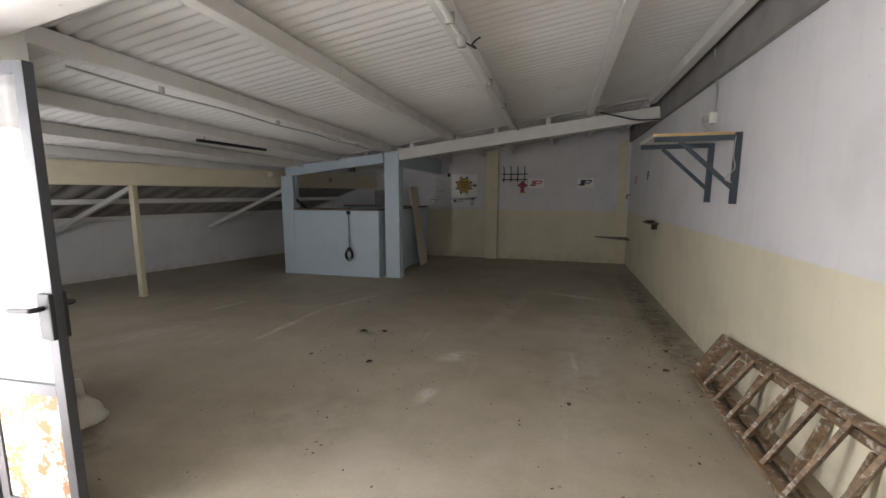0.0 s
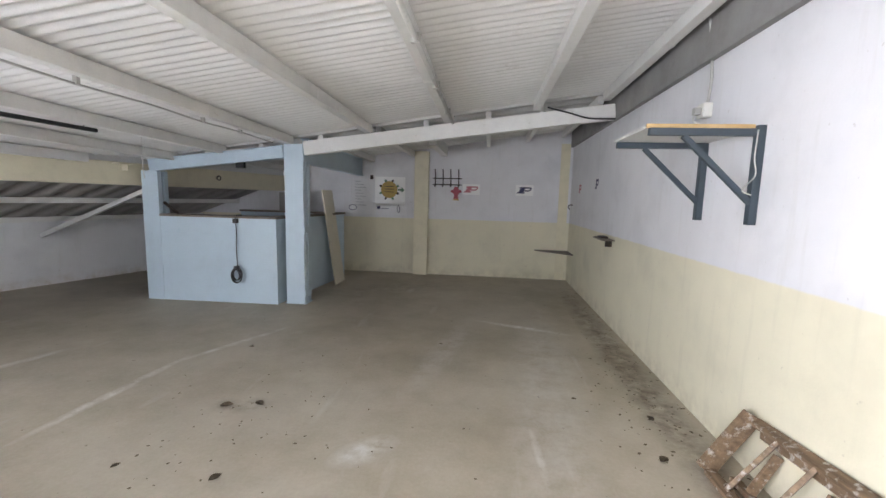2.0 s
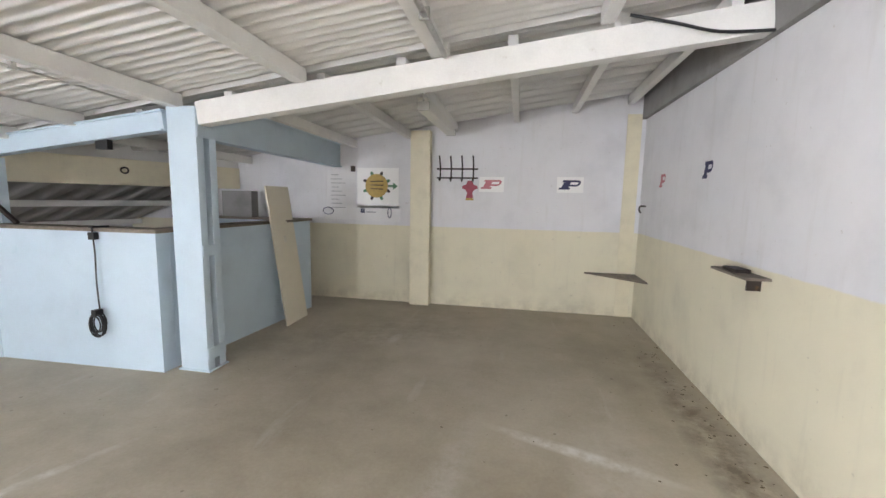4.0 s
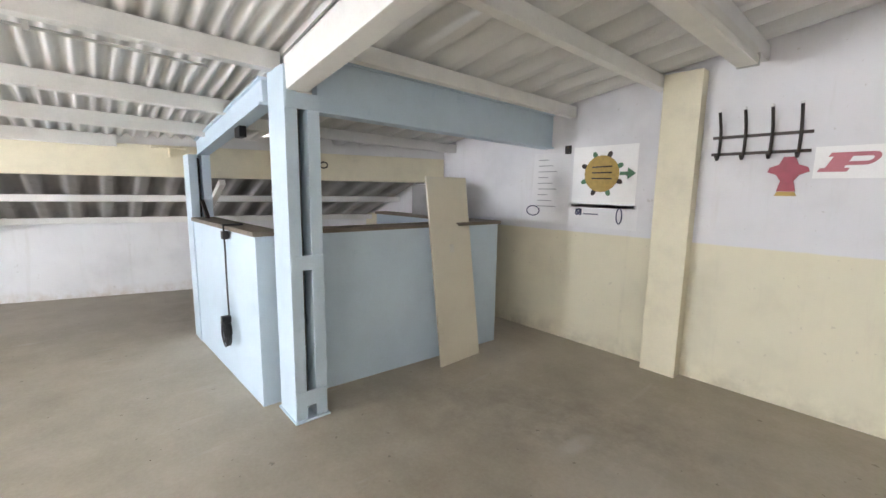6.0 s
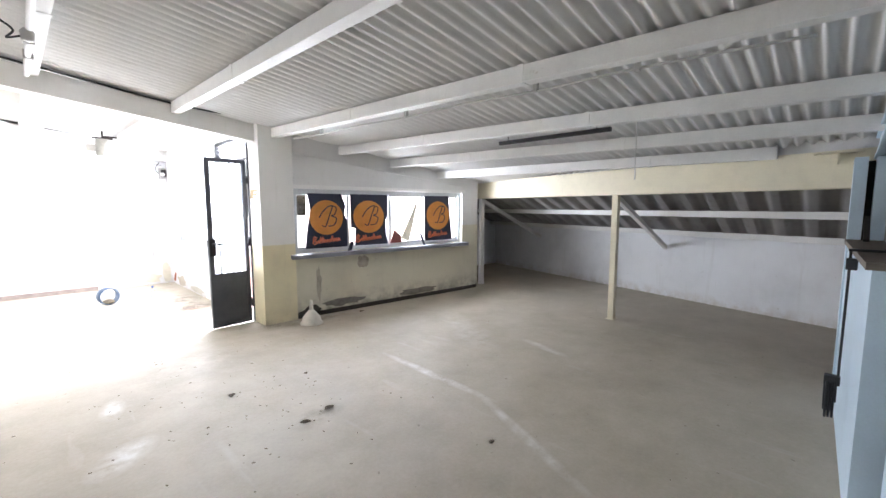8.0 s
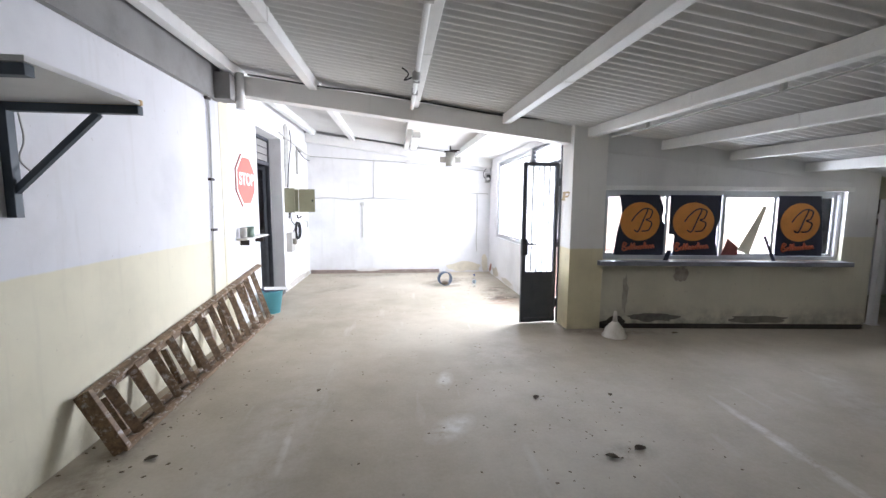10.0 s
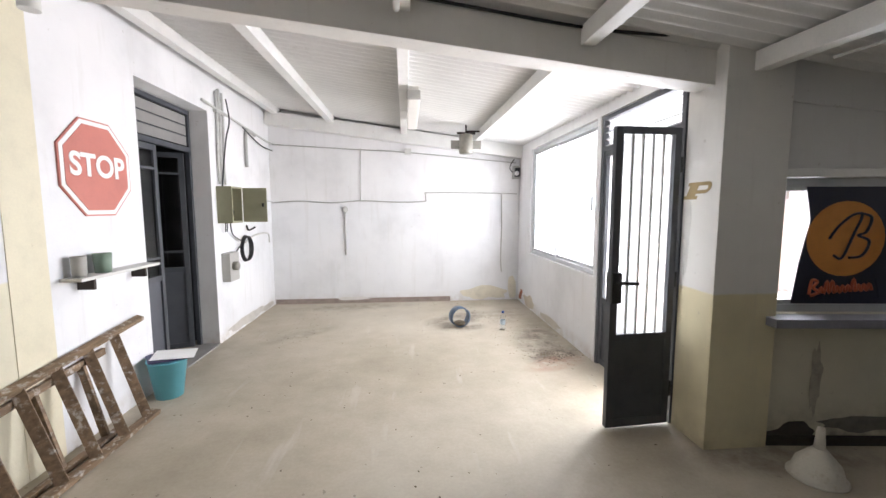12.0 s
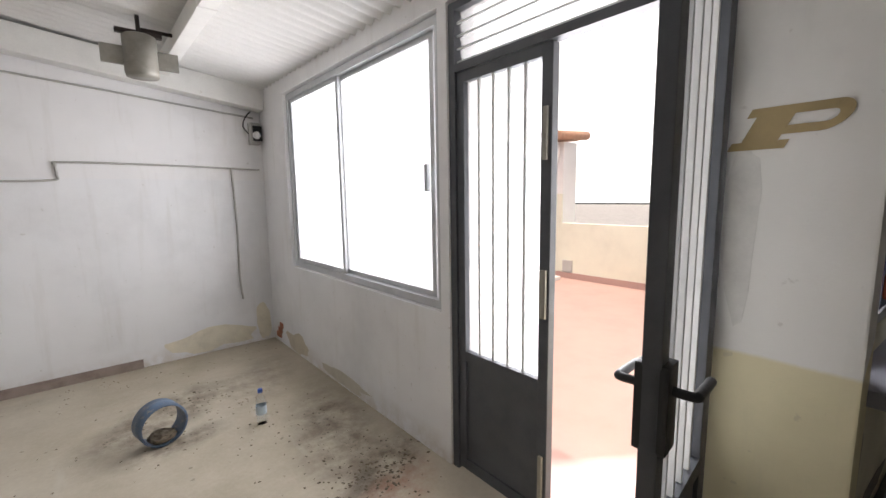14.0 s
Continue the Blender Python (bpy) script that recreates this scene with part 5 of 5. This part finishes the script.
part("plate", slab([(-0.05, -0.10), (0.05, -0.10), (0.035, -0.03), (0.06, 0.01), (0.11, 0.03), (0.10, 0.06), (0.05, 0.08), (0.03, 0.13), (-0.03, 0.13), (-0.05, 0.08), (-0.10, 0.06), (-0.11, 0.03), (-0.06, 0.01), (-0.035, -0.03)], 0.01), plain("dark_red_wood", (0.34, 0.05, 0.08), 0.5, vary=0.2, scale=20), tg)
part("foot", slab([(-0.06, -0.13), (0.06, -0.13), (0.045, -0.101), (-0.045, -0.101)], 0.012), M_GOLD, tg)

# painted round emblem on a sheet, and the drawings beside it
em = thing("emblem_poster", pose(-3.46, NORTH - 0.003, 1.625), "white sheet with an ochre round emblem and green arrow", "poster")
part("sheet", slab([(-0.31, -0.29), (0.30, -0.29), (0.30, 0.27), (-0.31, 0.27)], 0.002), M_PAPER, em)
part("disc", slab(ellipse(0.0, 0.02, 0.165, 0.165, 24), 0.006, m=pose(-0.02, -0.007, 0)), M_GOLD, em)
for i in range(8):
    a = 2 * math.pi * (i + 0.5) / 8
    part("knob", slab(ellipse(-0.02 + 0.18 * math.cos(a), 0.02 + 0.18 * math.sin(a), 0.034, 0.022, 12, a), 0.004, m=pose(0, -0.005, 0)), M_IRON if i % 2 else M_GREEN, em)
part("arrow", slab([(0.15, 0.005), (0.22, 0.005), (0.22, -0.03), (0.29, 0.02), (0.22, 0.07), (0.22, 0.035), (0.15, 0.035)], 0.004, m=pose(0, -0.005, 0)), M_GREEN, em)
bm = None
for i in range(3):
    bm = tube([(-0.11, -0.008, 0.08 - i * 0.05), (0.08, -0.008, 0.085 - i * 0.055)], 0.006, 6, bm)
part("stripe", bm, M_IRON, em)
M_SHEET = plain("thin_drawing_paper", (0.80, 0.79, 0.80), 0.7, vary=0.04, bump=0.05)
dw = thing("drawing_sheet", pose(-4.02, NORTH - 0.003, 1.52), "white sheet with faint pencil lines of writing", "poster", "wall drawings")
part("sheet", slab([(-0.24, -0.36), (0.22, -0.36), (0.22, 0.34), (-0.20, 0.34)], 0.002), M_SHEET, dw)
M_PENCIL = plain("pencil_grey", (0.34, 0.34, 0.36), 0.8)
for i in range(9):
    w = 0.12 + 0.05 * ((i * 7) % 3)
    part("line", box(-0.15, -0.15 + w, -0.001, -0.0002, 0.27 - i * 0.058, 0.278 - i * 0.058), M_PENCIL, dw)
part("sketch", tube([(-0.2 + 0.08 * math.cos(a / 3), -0.002, -0.24 + 0.05 * math.sin(a / 3)) for a in range(20)], 0.006, 5), M_INK, dw)
dw = thing("drawing_sheet", pose(-3.45, NORTH - 0.003, 1.27), "white sheet with small dark ink sketches", "poster", "wall drawings")
part("sheet", slab([(-0.34, -0.12), (0.32, -0.12), (0.32, 0.095), (-0.34, 0.095)], 0.002), M_SHEET, dw)
part("sketch", tube([(-0.24 + 0.03 * math.cos(a), -0.002, 0.02 + 0.03 * math.sin(a * 1.3)) for a in range(26)], 0.006, 5), M_INK, dw)
part("sketch", tube([(0.16 + 0.025 * math.cos(a / 3), -0.002, 0.0 + 0.07 * math.sin(a / 3)) for a in range(20)], 0.006, 5), M_INK, dw)
part("line", box(-0.19, -0.04, -0.001, -0.0002, 0.0, 0.01), M_INK, dw)
tagged(part("wall_switch", box(-3.86, -3.80, NORTH - 0.025, NORTH - 0.002, 1.84, 1.92, 0.005), M_IRON, None, "small dark switch on the wall"), category="switch")

# ---- things on the floor ----
fn = thing("plastic_funnel", pose(-4.28, 4.46, 0), "dusty white plastic funnel standing upside down", "funnel")
part("cone", turned([(0.125, 0), (0.128, 0.02), (0.118, 0.03), (0.10, 0.09), (0.035, 0.165), (0.028, 0.17)], 28), M_FUNNEL, fn)
part("spout", turned([(0.027, 0.168), (0.017, 0.285), (0.012, 0.285)], 20), M_FUNNEL, fn)
part("lip", turned([(0.128, 0.0), (0.135, 0.004), (0.135, 0.014), (0.128, 0.018)], 28, cap=False), M_FUNNEL, fn)

pr = thing("pipe_ring", pose(-2.69, 1.42, 0.125, 0, 0, 14), "cut ring of blue plastic pipe with soil inside", "pipe")
bm = turned([(0.112, -0.06), (0.124, -0.06), (0.124, 0.06), (0.112, 0.06), (0.112, -0.06)], 36, cap=False)
bm.transform(pose(0, 0, 0, 90, 0, 0))
part("ring", bm, M_BLUEPIPE, pr)
bm = bmesh.new()
bmesh.ops.create_icosphere(bm, subdivisions=3, radius=0.1)
for v in bm.verts:
    v.co = Vector((v.co.x * 0.75, v.co.y * 0.7, -0.085 + v.co.z * 0.32)) + Vector(noise.noise_vector(v.co * 30)) * 0.012
part("soil", bm, M_SOIL, pr, "clump of dry soil")

bt = thing("water_bottle", pose(-3.20, 1.60, 0), "empty clear plastic water bottle with a blue cap", "bottle")
part("body", turned([(0.026, 0.0), (0.03, 0.008), (0.031, 0.05), (0.029, 0.055), (0.031, 0.06), (0.031, 0.13), (0.026, 0.165), (0.013, 0.195), (0.012, 0.212)], 20), M_PET, bt)
part("cap", turned([(0.0145, 0.205), (0.0145, 0.226), (0.012, 0.228)], 16), plain("blue_cap", (0.05, 0.12, 0.45), 0.4), bt)
part("label", turned([(0.0315, 0.065), (0.0315, 0.12)], 20, cap=False), plain("pale_label", (0.55, 0.66, 0.76), 0.5), bt)

# litter: soil crumbs and dry leaves
rng = random.Random(7)


def crumbs(name, spots, material, label, flat=0.35):
    bm = bmesh.new()
    for cx, cy, sx, sy, n, s0, s1 in spots:
        for _ in range(n):
            x, y, s = rng.gauss(cx, sx), rng.gauss(cy, sy), rng.uniform(s0, s1)
            x = min(-0.03, x)
            a = rng.uniform(0, 6.28)
            ca, sa = math.cos(a), math.sin(a)
            pts = [(1, 0), (0.3, 0.6), (-0.8, 0.35), (-0.7, -0.5), (0.4, -0.55)]
            lo = [bm.verts.new((x + s * (p * ca - q * sa), y + s * (p * sa + q * ca), 0.001)) for p, q in pts]
            hi = bm.verts.new((x, y, 0.001 + s * flat * rng.uniform(0.5, 1.3)))
            for i in range(5):
                bm.faces.new((lo[i], lo[(i + 1) % 5], hi))
    return tagged(part(name, bm, material, None, label), kind="stuff", category="litter")


crumbs("soil_crumbs", [(-3.5, 2.5, 0.16, 0.1, 160, 0.003, 0.014), (-3.0, 1.0, 0.18, 0.3, 70, 0.004, 0.013), (-2.7, 1.25, 0.4, 0.25, 90, 0.003, 0.010), (-3.35, 1.9, 0.18, 0.35, 120, 0.003, 0.010), (-3.5, 2.4, 0.12, 0.2, 80, 0.003, 0.010),
       (-1.2, 0.5, 0.7, 0.25, 70, 0.003, 0.010), (-0.6, 1.4, 0.25, 0.5, 50, 0.003, 0.010), (-2.0, 0.25, 1.0, 0.12, 90, 0.003, 0.010)], M_SOIL, "scattered crumbs of dry soil on the floor")
crumbs("dry_litter", [(-0.25, 7.3, 0.16, 1.3, 110, 0.004, 0.014), (-0.7, 5.6, 0.4, 0.8, 28, 0.004, 0.012), (-3.0, 6.1, 0.5, 0.6, 35, 0.004, 0.013),
       (-1.6, 4.0, 0.8, 0.9, 18, 0.004, 0.012), (-2.4, 6.4, 1.2, 1.2, 16, 0.004, 0.012), (-0.15, 10.0, 0.08, 1.0, 90, 0.004, 0.015), (-0.3, 6.7, 0.2, 0.7, 90, 0.004, 0.018), (-2.6, 5.0, 1.0, 0.9, 60, 0.003, 0.012), (-3.1, 6.4, 0.4, 0.4, 30, 0.004, 0.014), (-1.6, 2.4, 0.9, 0.7, 40, 0.003, 0.010)], M_LEAF, "dry leaf crumbs scattered on the floor")


def dry_leaf(x, y, size, turn):
    own = bmesh.new()
    n = 9
    mid, lft, rgt = [], [], []
    for i in range(n):
        t = i / (n - 1)
        w = size * 0.32 * math.sin(math.pi * min(1, t * 1.02)) ** 0.8 + 0.0005
        z = 0.004 + size * 0.25 * (t - 0.5) ** 2
        px = size * (t - 0.5)
        mid.append(own.verts.new((px, 0, z))), lft.append(own.verts.new((px, w, z + w * 0.5))), rgt.append(own.verts.new((px, -w, z + w * 0.35)))
    for a, b in ((mid, lft), (rgt, mid)):
        for i in range(n - 1):
            own.faces.new((a[i], a[i + 1], b[i + 1], b[i]))
    r = bmesh.ops.solidify(own, geom=own.faces[:], thickness=0.0015)
    return tagged(part("fallen_leaf", own, M_LEAF, None, "curled dry brown leaf on the floor", pose(x, y, 0.0015, 0, 0, turn)), category="leaf", group="fallen leaves")


for x, y, s, a in ((-3.31, 6.52, 0.09, 20), (-3.10, 6.58, 0.08, -30), (-2.90, 5.82, 0.07, 60), (-5.03, 4.44, 0.09, 10), (-3.49, 5.83, 0.05, 70), (-0.34, 6.81, 0.07, 100), (-0.44, 6.34, 0.075, 40), (-0.82, 7.02, 0.04, 5), (-1.96, 8.01, 0.04, 25), (-3.78, 7.6, 0.045, 15), (-1.23, 5.55, 0.05, 80)):
    dry_leaf(x, y, s, a)

# exposed brick in the corner by the window
for i in range(3):
    tagged(part("exposed_brick", box(-3.818, -3.809, 0.10 + 0.05 * i, 0.22 + 0.03 * i, 0.05 + i * 0.055, 0.10 + i * 0.055, 0.003), M_BRICK, None, "bare red brick where the plaster has fallen off"), category="brick", group="bare bricks")

# ---- terrace outside ----
bm = box(-8.6, -3.902, -4.0, 2.59, -0.118, -0.01)
box(-7.39, -3.902, 2.59, 4.05, -0.118, -0.01, bm=bm)
setting("terrace", bm, M_TILE, "red painted terrace floor in the sun")
bm = box(-8.75, -8.6, 0.26, 2.59, -0.11, 0.93)
setting("wall_terrace", bm, M_OUTWALL, "low cream boundary wall of the terrace")
setting("baseboard", box(-8.598, -8.58, -4.0, 2.58, -0.008, 0.09), M_TILE, "red skirting along the terrace wall")
tagged(part("wall_vent", box(-8.598, -8.57, 0.32, 0.50, 0.10, 0.30, 0.004), M_GREY, None, "small grey grille low in the terrace wall"), category="vent")
hs = thing("outbuilding", pose(-10.6, -1.6, -0.12), "white outbuilding with cream lower walls and a tile roof", "house")
part("wall", box(1.55, 1.95, -2.4, 1.85, 0, 2.42), M_OUTWHITE, hs)
part("lower_wall", box(1.951, 1.97, -2.4, 1.855, 0, 1.55), M_OUTWALL, hs, "cream painted lower wall")
roof = part("roof", bar((1.35, -0.28, 2.515), (2.2, -0.28, 2.46), 4.4, 0.05), M_ROOFTILE, hs)
for i in range(22):
    y = -2.4 + i * 0.205
    part("roof_tile", tube([(1.33, y, 2.558), (2.22, y, 2.50)], 0.075, 8), M_ROOFTILE, roof)
part("window", box(1.951, 1.98, 0.95, 1.4, 1.75, 2.1), M_GREY, hs)
part("downpipe", tube([(2.0, 1.75, 2.40), (2.0, 1.78, 2.25), (2.0, 1.60, 1.6)], 0.03, 8), M_OUTWHITE, hs)
tagged(part("garden_planks", box(-8.4, -7.9, 0.05, 0.4, -0.009, 0.05, 0.01), M_BOARD, None, "pale boards lying on the terrace"), category="board")
# tree behind the wall
tr = thing("tree", pose(-13.5, 2.9, -0.12), "leafy green tree beyond the terrace wall", "tree")
bm = tube(rounded([(0, 0, 0), (0.05, 0.02, 0.8), (0.0, 0.06, 1.6), (0.1, 0.0, 2.4)]), 0.11, 10)
for a in range(5):
    tube(rounded([(0.03, 0.03, 1.3 + 0.15 * a), (0.5 * math.cos(a * 1.3), 0.5 * math.sin(a * 1.3), 1.9 + 0.12 * a), (0.95 * math.cos(a * 1.3), 0.95 * math.sin(a * 1.3), 2.2 + 0.15 * a)]), 0.035, 6, bm)
part("trunk", bm, M_RIM, tr)
bm = bmesh.new()
for _ in range(1500):
    a, e, r = rng.uniform(0, 6.28), rng.uniform(-0.9, 1.2), rng.uniform(0.5, 1.25)
    c = Vector((r * math.cos(a) * math.cos(e), r * math.sin(a) * math.cos(e), 2.3 + 0.75 * r * math.sin(e)))
    u = Vector((rng.gauss(0, 1), rng.gauss(0, 1), rng.gauss(0, 1))).normalized() * 0.09
    w = u.orthogonal() * 0.5
    bm.faces.new([bm.verts.new(c + q) for q in (-u, w, u, -w)])
part("crown", bm, M_LEAFGREEN, tr)

# glowing sheet added far beyond the terrace so the sky burns out white
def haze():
    m, nt, bsdf, co = base("sky_glow_white")
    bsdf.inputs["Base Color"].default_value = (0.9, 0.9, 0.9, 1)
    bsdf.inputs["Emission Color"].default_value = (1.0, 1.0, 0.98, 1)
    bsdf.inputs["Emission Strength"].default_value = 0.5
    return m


setting("backdrop", box(-81, -80, -90, 60, -0.4, 60), haze(), "glowing white sheet standing in for the burnt-out sky beyond the terrace")
